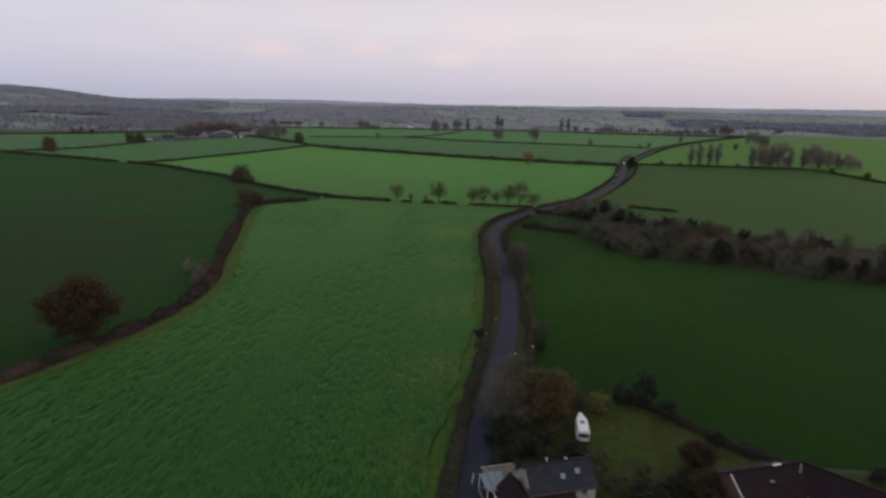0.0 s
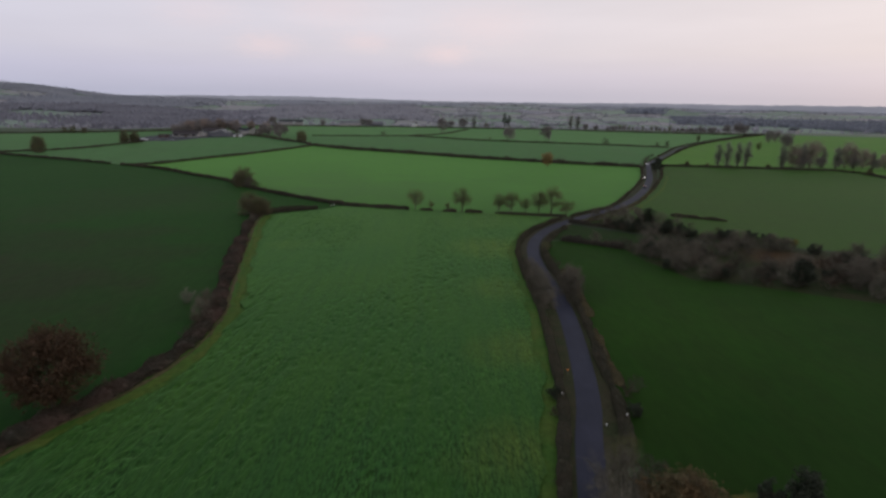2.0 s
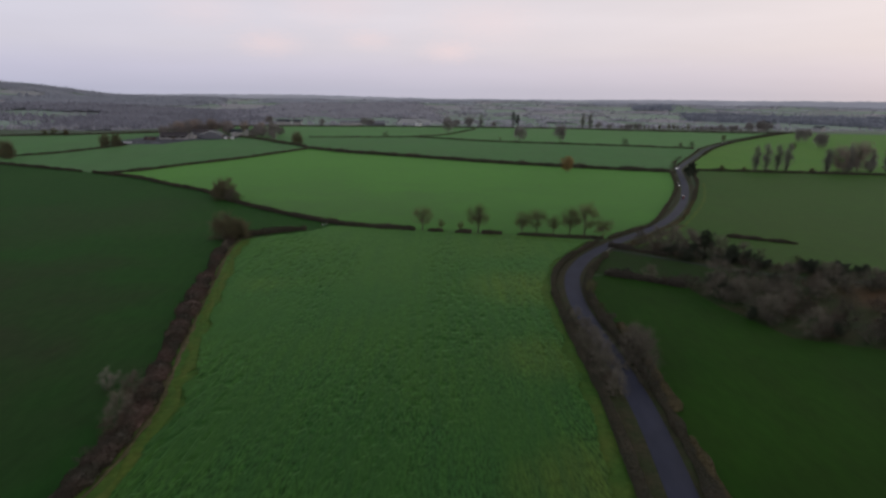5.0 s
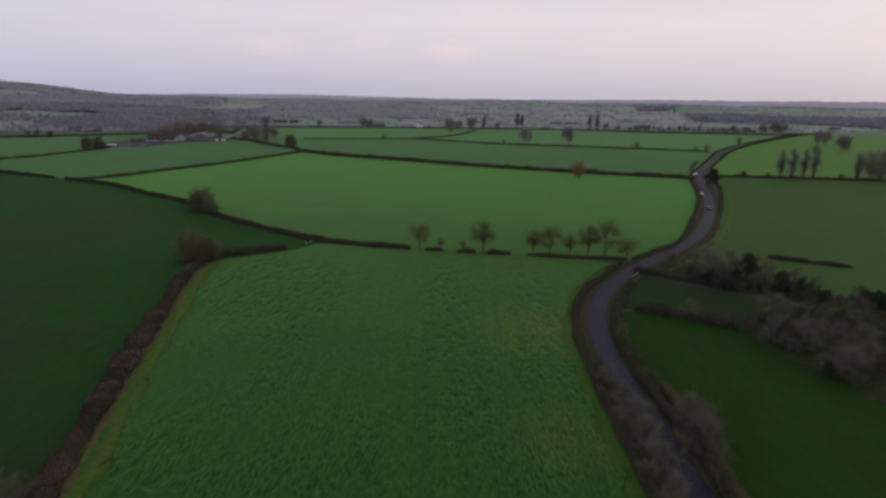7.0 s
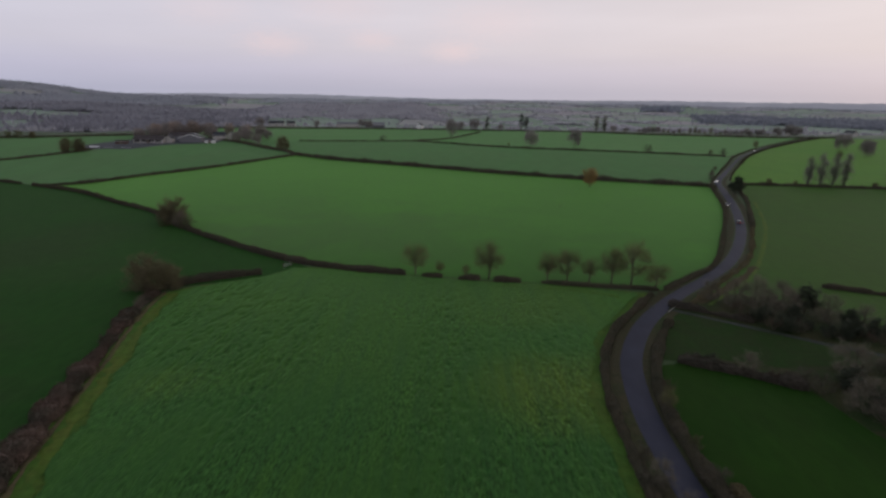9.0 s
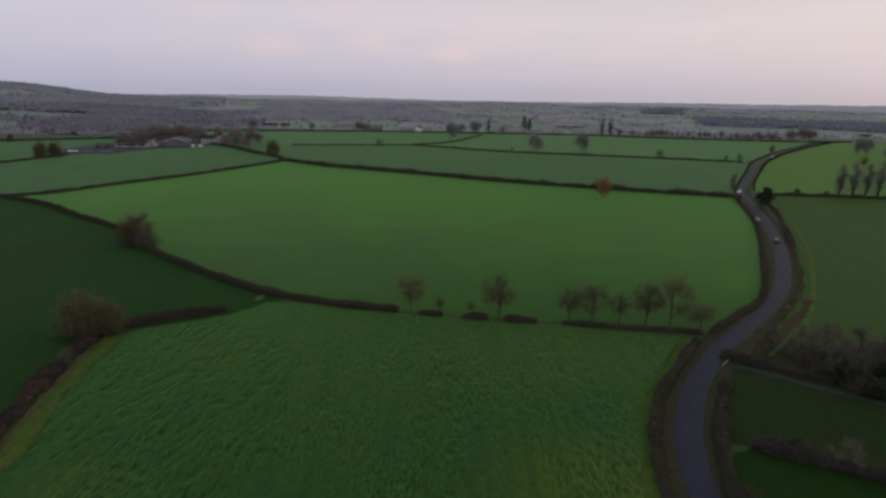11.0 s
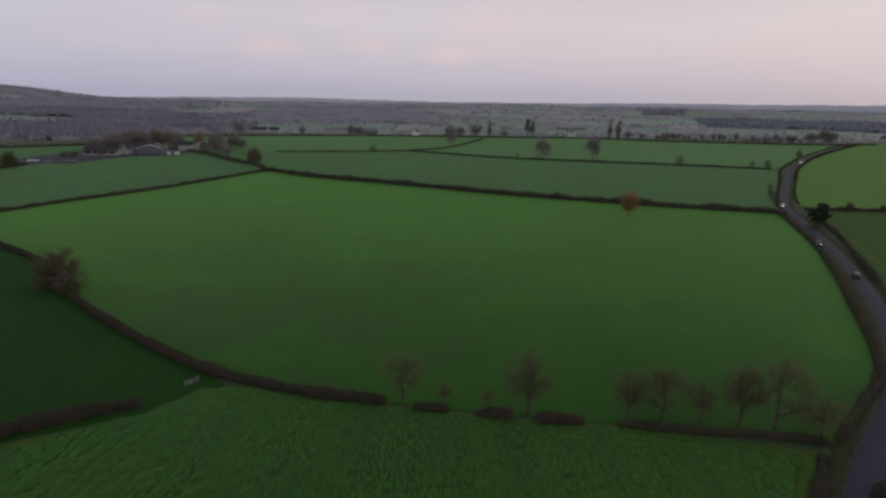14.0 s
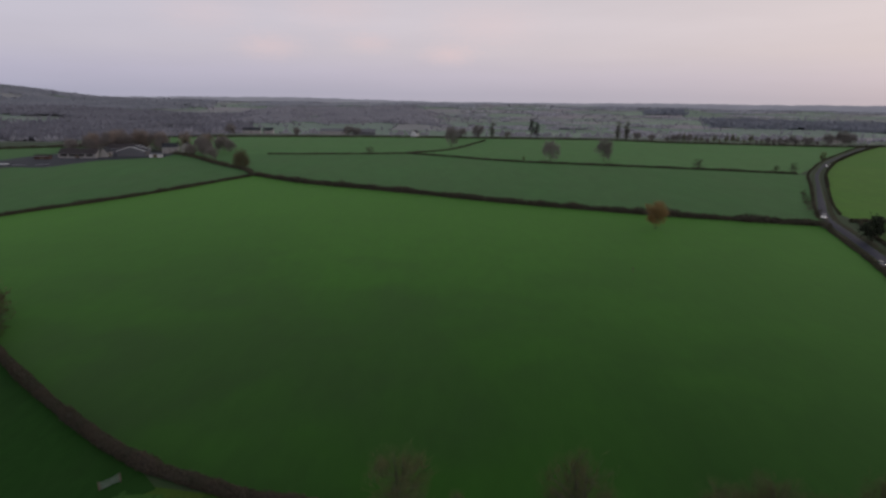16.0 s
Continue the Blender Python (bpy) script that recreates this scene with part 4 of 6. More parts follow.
def make_tree(name, seed, height, label, category, crown_mat, wood_mat=None, group="", **changes):
    """A tree of its own kind: trunk and crooked limbs that reach into a dome, with sprays of twigs and leaves about their ends."""
    st = {**STYLE, **changes}
    rng = random.Random(seed)
    wood, crown = Shape(), Shape()
    H, rad = height, height * st["wide"]
    base = H * st["low"]
    cz, rz = (H + base) / 2, (H - base) / 2

    def in_dome(lo, hi):
        while True:
            v = Vector((rng.uniform(-1, 1), rng.uniform(-1, 1), rng.uniform(-1, 1)))
            if lo <= v.length <= hi:
                k = 1 - st["taper"] * (v.z + 1) / 2
                lump = 1 + st["lumps"] * math.sin(3.1 * math.atan2(v.y, v.x) + seed) + 0.10 * math.sin(5 * v.z + seed * 2)
                return Vector((v.x * rad * k * lump, v.y * rad * k * lump, cz + v.z * rz))

    mains = []
    if st["stems"]:
        for _ in range(st["stems"]):
            foot = Vector((rng.gauss(0, 0.10) * H, rng.gauss(0, 0.10) * H, -0.1))
            mains.append(limb(wood, foot, in_dome(0.35, 0.75), H * st["girth"], H * 0.006, 4, rng))
    else:
        top = Vector((rng.gauss(0, 0.5 * st["sway"]) * H, rng.gauss(0, 0.5 * st["sway"]) * H, H * st["leader"]))
        trunk = limb(wood, Vector((0, 0, -0.1)), top, H * st["girth"], H * 0.006, 7, rng, 0.0, 5, st["sway"])
        mains.append(trunk[2:])
        for _ in range(st["limbs"]):
            u = rng.uniform(st["fork"], 0.9)
            o = Vector((0, 0, 0)).lerp(top, u)
            mains.append(limb(wood, o, in_dome(0.4, 0.8), H * st["girth"] * (1 - u) * 0.75, H * 0.004, 4, rng, 0.25))
    for _ in range(st["tips"]):
        tip = in_dome(st["shell"], 1.0)
        line_ = min(mains, key=lambda m: min((c - tip).length for c in m[1:]))
        src = line_[rng.randint(1, len(line_) - 1)]
        limb(wood, src, tip, H * 0.0035, H * 0.0014, 3, rng, 0.15, 1)
        out = (tip - Vector((0, 0, cz - rz * 0.6))).normalized()
        for _ in range(st["twigs"]):
            o = src.lerp(tip, rng.uniform(0.25, 1.0)) + Vector((rng.gauss(0, 1), rng.gauss(0, 1), rng.gauss(0, 1))) * H * 0.035
            d = lean((out + Vector((0, 0, st["rise"]))).normalized(), radians(rng.uniform(5, st["spread"])), rng)
            end = o + d * rng.uniform(0.4, 1.0) * st["reach"] * H / 10
            crown.twig(o, end, st["twig"] * H / 10, rng)
            if rng.random() < st["leaf"]:
                crown.leaf(o.lerp(end, rng.uniform(0.2, 1.0)), st["leaf_size"] * H / 10, rng)
    e = thing(name, (0, 0, 0), label, category, group)
    obj_from("trunk", wood.v, wood.f, wood_mat or M_BARK, parent=e, smooth=True)
    obj_from("crown", crown.v, crown.f, crown_mat, parent=e)
    e["height"] = height
    return e


def plant(model, x, y, height, seed=0, wide=1.0, label="", first=set()):
    """A copy of a tree at a place of the plan, turned and scaled; the model itself serves as the first."""
    k = height / model["height"]
    turn = (x * 37.7 + y * 91.3 + seed * 53) % 360
    m = Matrix.Translation((x, y, h(x, y))) @ pose(0, 0, 0, 0, 0, turn) @ Matrix.Diagonal((k * wide, k * wide, k, 1))
    if model.name in first:
        ob = copy_thing(model, Matrix.Identity(4))
        ob.matrix_basis = m
    else:
        first.add(model.name)
        ob = model
        ob.matrix_basis = m
    return tagged(ob, label) if label else ob


BARE = "bare winter tree with a fine brown twiggy crown"
FINE = dict(rise=1.2, spread=46, tips=130, twigs=21, twig=0.017, reach=1.5, lumps=0.07)
bare_a = make_tree("bare_tree", 1, 10, BARE, "tree", M_TWIG, group="bare trees", low=0.14, fork=0.2, taper=-0.2, wide=0.36, **FINE)
bare_b = make_tree("bare_tree", 2, 10, BARE, "tree", M_TWIG, group="bare trees", wide=0.31, low=0.14, fork=0.2, taper=-0.2, **FINE)
bare_c = make_tree("bare_tree", 3, 10, BARE, "tree", M_TWIG, group="bare trees", wide=0.52, low=0.15, limbs=11)
slim = make_tree("bare_tree", 4, 6, "slender young bare tree beside a hedge", "tree", M_TWIG, group="bare trees", wide=0.26, low=0.12, **{**FINE, "tips": 60, "twigs": 24, "twig": 0.024})
dense = make_tree("field_tree", 5, 11, "dense bare hedgerow tree, olive-brown and rounded", "tree", M_OLIVETWIG, group="bare trees", stems=12, wide=0.44, low=-0.25, lumps=0.06, tips=240, twigs=26, twig=0.026, reach=1.1, girth=0.012, shell=0.25, leaf=0.4, leaf_size=0.34)
oak = make_tree("oak_tree", 6, 11, "oak keeping its withered orange-brown leaves", "tree", M_OAK, wide=0.42, low=0.16, leaf=0.7, leaf_size=0.42, twigs=24, tips=120, rise=0.7)
rust = make_tree("oak_tree", 7, 13, "broad oak with dull rust-brown leaves in the hedge", "tree", M_RUST, wide=0.48, low=0.06, limbs=12, tips=200, twigs=34, leaf=1.0, leaf_size=0.30, reach=1.3, fork=0.2, lumps=0.1)
garden_oak = make_tree("oak_tree", 19, 10, "garden oak with orange and olive-brown leaves", "tree", M_GARDENOAK, wide=0.52, low=0.04, limbs=12, tips=150, twigs=26, leaf=1.0, leaf_size=0.44, reach=1.4, fork=0.15, lumps=0.14)
ivy = make_tree("ivy_tree", 8, 9, "dark tree smothered in evergreen ivy", "tree", M_IVY, wide=0.40, low=0.05, leaf=1.0, leaf_size=0.75, twigs=24, tips=64, shell=0.3)
tall = make_tree("ivy_poplar", 9, 20, "tall narrow tree with an ivy-covered trunk", "tree", M_POPLAR, M_IVYBARK, group="tall roadside trees", wide=0.17, low=0.02, leaf=0.12, leaf_size=0.24, reach=1.0, girth=0.032, tips=110, limbs=18, fork=0.12, twig=0.02, twigs=26, shell=0.1, sway=0.02, leader=0.9, taper=0.0, lumps=0.2, rise=0.6)
big = make_tree("large_tree", 10, 22, "large bare tree with a full purplish-brown crown", "tree", M_BIGTREE, group="large trees", wide=0.44, low=0.0, limbs=15, tips=170, twigs=26, reach=1.2, twig=0.028, leaf=0.15, leaf_size=0.34, shell=0.3, fork=0.12, lumps=0.3)
# Far hedgerow tree; its pale crown colour stands in for haze.
far_tree = make_tree("birch_tree", 18, 12, "rounded far hedgerow tree with haze-paled brown twigs", "tree", M_HAZED_TWIG, group="far hedgerow trees", wide=0.46, low=0.04, twigs=26, tips=110, twig=0.044, leaf=0.3, leaf_size=0.32, fork=0.15, lumps=0.2)
SHRUB = dict(stems=9, wide=0.62, low=0.0, tips=36, twigs=20, reach=2.2, twig=0.055, girth=0.012, shell=0.3)
shrub_a = make_tree("shrub", 11, 5, "bare grey-brown thicket shrub with many stems", "shrub", M_THICKET, group="scrub", **SHRUB)
shrub_b = make_tree("shrub", 12, 5, "reddish-brown thicket shrub with many stems", "shrub", M_THICKET_RED, group="scrub", **{**SHRUB, "leaf": 0.2, "leaf_size": 0.45})
shrub_c = make_tree("shrub", 13, 4, "bushy shrub with small olive leaves", "shrub", M_OLIVE, group="scrub", **{**SHRUB, "leaf": 0.8, "leaf_size": 0.7})
shrub_d = make_tree("shrub", 14, 4, "dark evergreen shrub with dense leaves", "shrub", M_IVY, group="scrub", **{**SHRUB, "leaf": 1.0, "leaf_size": 0.95, "tips": 44})
shrub_y = make_tree("shrub", 15, 4, "shrub with yellow autumn leaves", "shrub", M_YELLOW, **{**SHRUB, "leaf": 0.8, "leaf_size": 0.7})
shrub_p = make_tree("shrub", 16, 4, "pale seed-headed climber over a small tree", "shrub", M_PALE, **{**SHRUB, "leaf": 0.6, "leaf_size": 0.5, "wide": 0.45})
thorn_a = make_tree("thorn_tree", 20, 8, "dark grey-brown thorn tree in the thicket", "tree", M_THORN, group="scrub", wide=0.46, low=-0.2, fork=0.1, tips=100, twigs=22, lumps=0.2)
thorn_b = make_tree("thorn_tree", 22, 8, "spreading dark thorn tree in the thicket", "tree", M_THORN, group="scrub", wide=0.52, low=-0.2, fork=0.08, tips=100, twigs=22, lumps=0.25)
pine = make_tree("pine_tree", 17, 20, "tall dark pine with layered branches", "tree", M_PINE, wide=0.24, low=0.12, sway=0.02, leader=0.95, taper=0.5, leaf=0.9, leaf_size=0.5, tips=40, twigs=14, reach=0.8)

# trees along the hedge between the two near fields
for model, x, y, tall_m, wide in ((bare_a, -21.5, 306.3, 10.4, 1.05), (slim, -14, 305.6, 5.6, 0.9), (slim, -6.1, 304.2, 5.0, 0.9), (bare_b, 0.8, 302.8, 12.0, 1.15), (bare_b, 18.5, 301.6, 9.6, 1.05),
                                  (bare_a, 24.2, 301.2, 10.8, 0.95), (slim, 30.8, 300.8, 9.2, 1.1), (bare_b, 37.0, 299.6, 11.4, 0.95), (bare_a, 42.6, 298.4, 14.2, 1.0), (bare_c, 49.4, 296.6, 7.4, 1.1)):
    plant(model, x, y, tall_m, wide=wide * 1.12)
# field corners and hedge trees to the west
plant(dense, -95.2, 289, 11.4, 1, 1.3, "broad reddish-brown thorn tree at the field corner")
plant(dense, -90.0, 290.5, 8.6, 2, 1.1, "yellowish-olive thorn tree at the field corner")
plant(shrub_b, -93, 285, 4.0, 5, 1.3)
plant(dense, -124.5, 370, 12.5, 3, 1.25, "dense bare hedgerow tree on the field hedge")
for x, y, hh, model in ((-119, 364.5, 7, thorn_b), (-128, 373.5, 7.5, thorn_a), (-122, 367, 6, shrub_a), (-116, 362, 4.5, shrub_c), (-131, 377, 5.5, shrub_c)):
    plant(model, x, y, hh, 4, 1.15)
plant(rust, -78.4, 122, 15.5, 1, 1.12)
plant(shrub_p, -77, 175, 4.2, 1)
for x, y, hh, model in ((-69, 164, 6.0, thorn_a), (-68, 168.5, 5.2, shrub_b), (-70.5, 172, 5.4, thorn_b), (-67.5, 159, 4.2, shrub_b), (-67, 152, 3.4, shrub_a), (-74, 196, 3.2, shrub_b), (-77.5, 212, 3.0, shrub_a), (-72, 128, 3.4, shrub_b), (-88, 100, 3.6, shrub_b),
                        (-81, 226, 2.8, shrub_b), (-86, 252, 3.4, shrub_a), (-90, 274, 3.8, thorn_a), (-89, 266, 3.0, shrub_b), (-68.5, 138, 2.6, shrub_a)):
    plant(model, x, y, hh, 2, 1.15)
# single trees in and beyond the middle field
plant(oak, 73.8, 476.5, 12.2, 1, 0.9)
plant(dense, -150, 636, 14, 5, 1.05, "broad dark hedgerow tree at the field corner")
plant(far_tree, -184, 672, 11.5, 6, 0.95)
plant(far_tree, -211, 701.5, 11, 3, 0.9)
plant(far_tree, 70, 696, 17.5, 7, 0.9)
plant(far_tree, 114, 701.5, 19, 8, 0.85)
plant(shrub_a, 170.9, 660.2, 8, 3)
plant(slim, 49.4, 694.3, 5.5, 4)
plant(shrub_a, -74.6, 734.6, 7, 5)
plant(far_tree, -4.6, 812, 22, 3, 0.7)
plant(shrub_a, 232.2, 647.1, 7, 6)
plant(shrub_b, 225, 655.4, 5, 9)
plant(bare_b, 292.1, 708.1, 10, 9, 0.9)
for model, x, y, hh in ((shrub_a, 157.6, 501.9, 4.5), (thorn_a, 164.4, 517.5, 5.0), (shrub_b, 170.2, 530.1, 4.0), (shrub_a, 177, 542.7, 3.6), (thorn_a, 147.7, 481, 4.5), (shrub_b, 184.8, 557.4, 3.2)):
    plant(model, x, y, hh, 13)
# trees on the crest and by the far road
for model, x, y, tall_m in ((far_tree, 11, 937.4, 13), (far_tree, 29.8, 940.7, 17), (tall, 46.4, 937.5, 20), (far_tree, 65.2, 938.7, 10), (pine, 94.4, 948.6, 24), (pine, 101.8, 951.9, 20), (tall, 194.6, 936.3, 24), (tall, 206.2, 938.6, 24),
                            (far_tree, 217.6, 935.5, 11), (far_tree, 232.2, 928.1, 9), (far_tree, 411.2, 884.3, 15), (far_tree, 431.4, 891.2, 18), (far_tree, 444.2, 895.7, 15), (far_tree, -260.3, 933.5, 15), (far_tree, -187.2, 949, 11), (far_tree, -124.5, 945.3, 14), (far_tree, -114.1, 945.3, 12)):
    plant(model, x, y, tall_m, 4)
rng_far = random.Random(5)
for i in range(26):
    x = 235 + i * 6.2 + rng_far.uniform(-1, 1)
    plant(rng_far.choice((bare_b, far_tree, far_tree)), x + 10, 914 - (x - 235) * 0.19, rng_far.uniform(5.5, 12.5), i, 0.8)
# dark tree by the road bend and the row on the right-hand hedge
plant(ivy, 152.4, 459.8, 10.5, 1, 1.0, "dark ivy-grown tree leaning over the road bend")
for x, y, hh in ((215.1, 496.2, 19), (221.3, 494.1, 21), (231.6, 497.4, 20), (238.8, 497.4, 21), (264.6, 492.5, 18), (268.7, 496.7, 16), (283.2, 495.9, 20), (300.8, 497.1, 17), (311.2, 496.2, 18), (326.8, 498.5, 18), (339.2, 493.4, 15)):
    plant(tall, x, y, hh, 1)
for x, y, hh in ((281.1, 494.8, 9), (286.3, 496.9, 11), (298.7, 496.1, 10), (314.3, 497.3, 8), (325.7, 495.3, 10), (340.2, 492.4, 9), (352.6, 487.4, 8)):
    plant(far_tree, x, y, hh, 3, 1.1)
for x, y, hh, w in ((274.9, 494.7, 20, 0.85), (291.5, 499.1, 23, 1.0), (320.5, 498.4, 22, 0.85), (333, 495.4, 17, 1.1), (346.4, 489.4, 14, 1.05)):
    plant(big, x, y, hh, 2, w)
for x, y, hh in ((189.4, 493.8, 5), (204.8, 491.9, 4), (251.1, 487.2, 4.5), (312, 459.1, 6), (316, 425, 7), (330, 395, 8), (345, 386, 9)):
    plant(dense, x, y, hh, 4)
for x, y, hh in ((359, 650, 17), (366, 655, 16)):
    plant(far_tree, x, y, hh, 4, 0.75)
for x, y in ((382.2, 721.1), (392.7, 724.5)):
    plant(far_tree, x, y, 17, 11, 0.7)
for x, y, hh in ((312.7, 615.4, 10),):
    plant(bare_b, x, y, hh, 12, 0.9)
# roadside shrubs and small bare trees
for model, x, y, hh in ((thorn_b, 26.5, 184, 9.0), (thorn_b, 27.5, 190.5, 8.2), (shrub_a, 29.5, 193, 5.5), (shrub_a, 25.8, 177, 5.0), (shrub_a, 25.6, 187, 5.2), (shrub_a, 26.3, 207, 4.2), (thorn_a, 28.5, 195, 6.0), (thorn_a, 18.4, 174, 5.6), (thorn_b, 18.2, 180, 7.0), (thorn_a, 18.6, 186, 7.2), (thorn_b, 18.4, 192.5, 6.6), (shrub_b, 18.2, 177, 3.6), (shrub_a, 18.4, 189, 4.2), (thorn_a, 18.8, 199, 6.0), (thorn_a, 18.6, 208, 5.0), (shrub_a, 18.2, 198, 3.2), (bare_b, 27.2, 228, 5.0), (shrub_b, 29.6, 235, 3.2), (shrub_a, 26.5, 226, 3.0), (shrub_c, 27.4, 217, 2.4),
                        (shrub_a, 17.2, 206, 3.0), (shrub_a, 17.6, 214, 3.2), (shrub_b, 24.4, 128, 3.0), (shrub_a, 26.5, 130, 3.4), (shrub_d, 23.4, 121, 2.8), (shrub_d, 10.6, 127, 2.6), (shrub_b, 9.4, 121, 2.2)):
    plant(model, x, y, hh, 3)
# thicket between the road and the garden
for model, x, y, hh in ((thorn_a, 11.2, 92, 9.5), (thorn_b, 13.5, 97, 10.0), (shrub_d, 11.4, 87, 3.6), (shrub_b, 13.4, 90, 4.0), (shrub_d, 14.5, 86, 3.4), (shrub_d, 17.5, 84, 3.0), (shrub_b, 20, 86.5, 2.8), (shrub_d, 10.2, 79, 2.8), (shrub_b, 20.5, 77, 2.2), (bare_b, 16, 104, 7.5), (shrub_a, 20, 103, 4.5), (shrub_b, 4.5, 94, 2.8), (shrub_b, 6.3, 102, 2.2), (shrub_d, 9.5, 84, 2.6)):
    plant(model, x, y, hh, 3)
# garden
plant(thorn_b, 13.8, 90.5, 8.5, 3, 1.1)
plant(garden_oak, 18.6, 91.5, 10.0, 3, 1.0, "brown-leaved garden oak beside the caravan")
plant(garden_oak, 21.6, 94.5, 7.5, 4, 1.0, "rusty brown-leaved garden tree beside lawn")
plant(shrub_y, 29.5, 95.5, 3.6, 1, 1.1)
plant(shrub_c, 26.5, 97.5, 3.2, 2, 1.2)
plant(ivy, 38.3, 97, 6.6, 2, 0.9, "dark evergreen tree in the garden corner")
plant(shrub_d, 34.8, 98.5, 3.6, 3)
plant(shrub_d, 41.5, 93.5, 3.2, 4)
plant(rust, 40, 78.5, 4.8, 5, 1.2, "dark reddish garden shrub beside the house")
plant(shrub_c, 24.6, 76, 4.6, 6, 1.15)
plant(shrub_b, 26.2, 72.5, 3.4, 6, 1.2)
plant(shrub_c, 25.8, 80, 2.2, 7)
plant(shrub_y, 42.5, 69.5, 2.6, 8)
plant(shrub_d, 36.5, 74, 3.0, 9)
plant(rust, 38.4, 71.5, 4.6, 6, 1.2, "dark reddish shrub against the gable")
plant(shrub_b, 38.6, 68.6, 4.2, 15, 1.2)
plant(shrub_d, 37.6, 66.4, 3.4, 16)
plant(shrub_d, 46, 84.5, 2.6, 10)
plant(shrub_d, 12.2, 80.5, 2.4, 11)
plant(shrub_b, 14.5, 83, 3.0, 12)
plant(shrub_d, 66, 75, 3.0, 13)
rng_garden = random.Random(31)
for k in range(22):
    x, y = ((12 + 12 * rng_garden.random(), 77.5 + 8 * rng_garden.random()) if k < 12 else (27 + 22 * rng_garden.random(), 70 + 6.5 * rng_garden.random()))
    plant(rng_garden.choice((shrub_d, shrub_d, shrub_b, shrub_c)), x, y, rng_garden.uniform(1.6, 3.6), k, 1.1)
# scrub wood below the track
rng_wood = random.Random(8)
SCRUB = [(59, 236), (61, 222), (69, 203), (84, 197), (103, 187), (150, 166), (215, 146), (250, 150), (250, 180), (180, 208), (140, 226), (116, 240), (95, 246), (80, 246), (68, 243)]
placed = 0
while placed < 235:
    x, y = rng_wood.uniform(55, 250), rng_wood.uniform(140, 250)
    if not inside(SCRUB, np.array(x), np.array(y)):
        continue
    if ((x - 112) / 16) ** 2 + ((y - 226) / 8) ** 2 < 1 or ((x - 150) / 20) ** 2 + ((y - 205) / 8) ** 2 < 1:
        continue
    if rng_wood.random() > 0.85 - 0.25 * (x > 150):
        continue
    model = rng_wood.choice((shrub_a, shrub_a, shrub_b, shrub_a, shrub_d, thorn_a, shrub_b, thorn_b, thorn_a))
    size_ = rng_wood.uniform(3.0, 5.8) if model in (shrub_a, shrub_b, shrub_d) else rng_wood.uniform(5.5, 8.5)
    plant(model, x, y, size_, placed, rng_wood.uniform(0.95, 1.3))
    placed += 1
for x, y, hh in ((98.2, 195, 8.5), (101, 197, 7), (128, 182, 6.5), (136, 178, 7), (146, 172, 6), (160, 166, 6), (64, 212, 3.5), (78, 201, 4), (89, 197, 3.5)):
    plant(ivy, x, y, hh, 3, 0.9, "dark evergreen holly in the scrub")
# ivy-grown group above the track
for model, x, y, hh in ((thorn_a, 70, 276, 8.5), (ivy, 74, 270, 5.0), (ivy, 81, 277, 8.0), (ivy, 86, 267, 5.5), (thorn_b, 76, 276, 8.5), (thorn_a, 84, 272, 8.0), (thorn_a, 90, 268, 7.0), (thorn_a, 66, 283, 8.5), (thorn_a, 72, 284, 9), (thorn_b, 78, 283, 8), (shrub_d, 68, 272, 4), (shrub_d, 83, 262, 4.5),
                        (shrub_d, 90, 263, 4.5), (shrub_b, 64, 278, 4), (thorn_a, 61, 287, 6.5), (shrub_a, 95, 266, 4.5), (shrub_c, 103, 258, 4), (shrub_c, 112, 253, 4.2), (shrub_a, 120, 250, 4), (shrub_y, 126, 244, 3.2)):
    plant(model, x, y, hh, 6)
rng_edge = random.Random(21)
for k in range(34):
    u = k / 33
    x, y = 64 + 62 * u + rng_edge.uniform(-1, 1), 269.5 - 27.5 * u ** 0.8 + rng_edge.uniform(0, 4.5)
    plant(rng_edge.choice((shrub_d, shrub_d, shrub_b, shrub_a)), x, y, rng_edge.uniform(2.4, 4.4), k, 1.15)
for model, x, y, hh in ((thorn_b, 49, 243, 5.5), (shrub_d, 43, 246, 3), (shrub_b, 53, 240, 3.2), (shrub_a, 58, 239, 4), (shrub_d, 40.5, 247.5, 2.4)):
    plant(model, x, y, hh, 7)


# ================= distant country =================
def upright(centres, size, rng, slim=0.62):
    """Standing leaf masses: lozenges taller than wide, each turned and leaning its own way."""
    n = len(centres)
    t = rng.random(n) * 2 * math.pi
    up = np.column_stack([rng.normal(0, 0.28, n), rng.normal(0, 0.28, n), np.ones(n)])
    out = np.column_stack([np.cos(t), np.sin(t), rng.normal(0, 0.25, n)])
    s = (size * (0.6 + 0.8 * rng.random(n)))[:, None]
    fold = np.column_stack([-np.sin(t), np.cos(t), np.zeros(n)]) * s * 0.2
    v = np.stack([centres - up * s * 0.5, centres - out * s * slim * 0.5 + fold, centres + up * s * 0.55, centres + out * s * slim * 0.5 + fold], 1)
    return v.reshape(-1, 3), np.arange(4 * n).reshape(n, 4)


def crowns(centres, size, rng, pieces=6):
    """Many far trees in one mesh: each a loose cluster of ragged standing masses."""
    n = len(centres)
    off = rng.normal(size=(n, pieces, 3)) * np.array([0.26, 0.26, 0.16])
    off[..., 2] += 0.42
    c = (centres[:, None, :] + off * size[:, None, None]).reshape(-1, 3)
    return upright(c, np.repeat(size, pieces) * 0.62, rng)


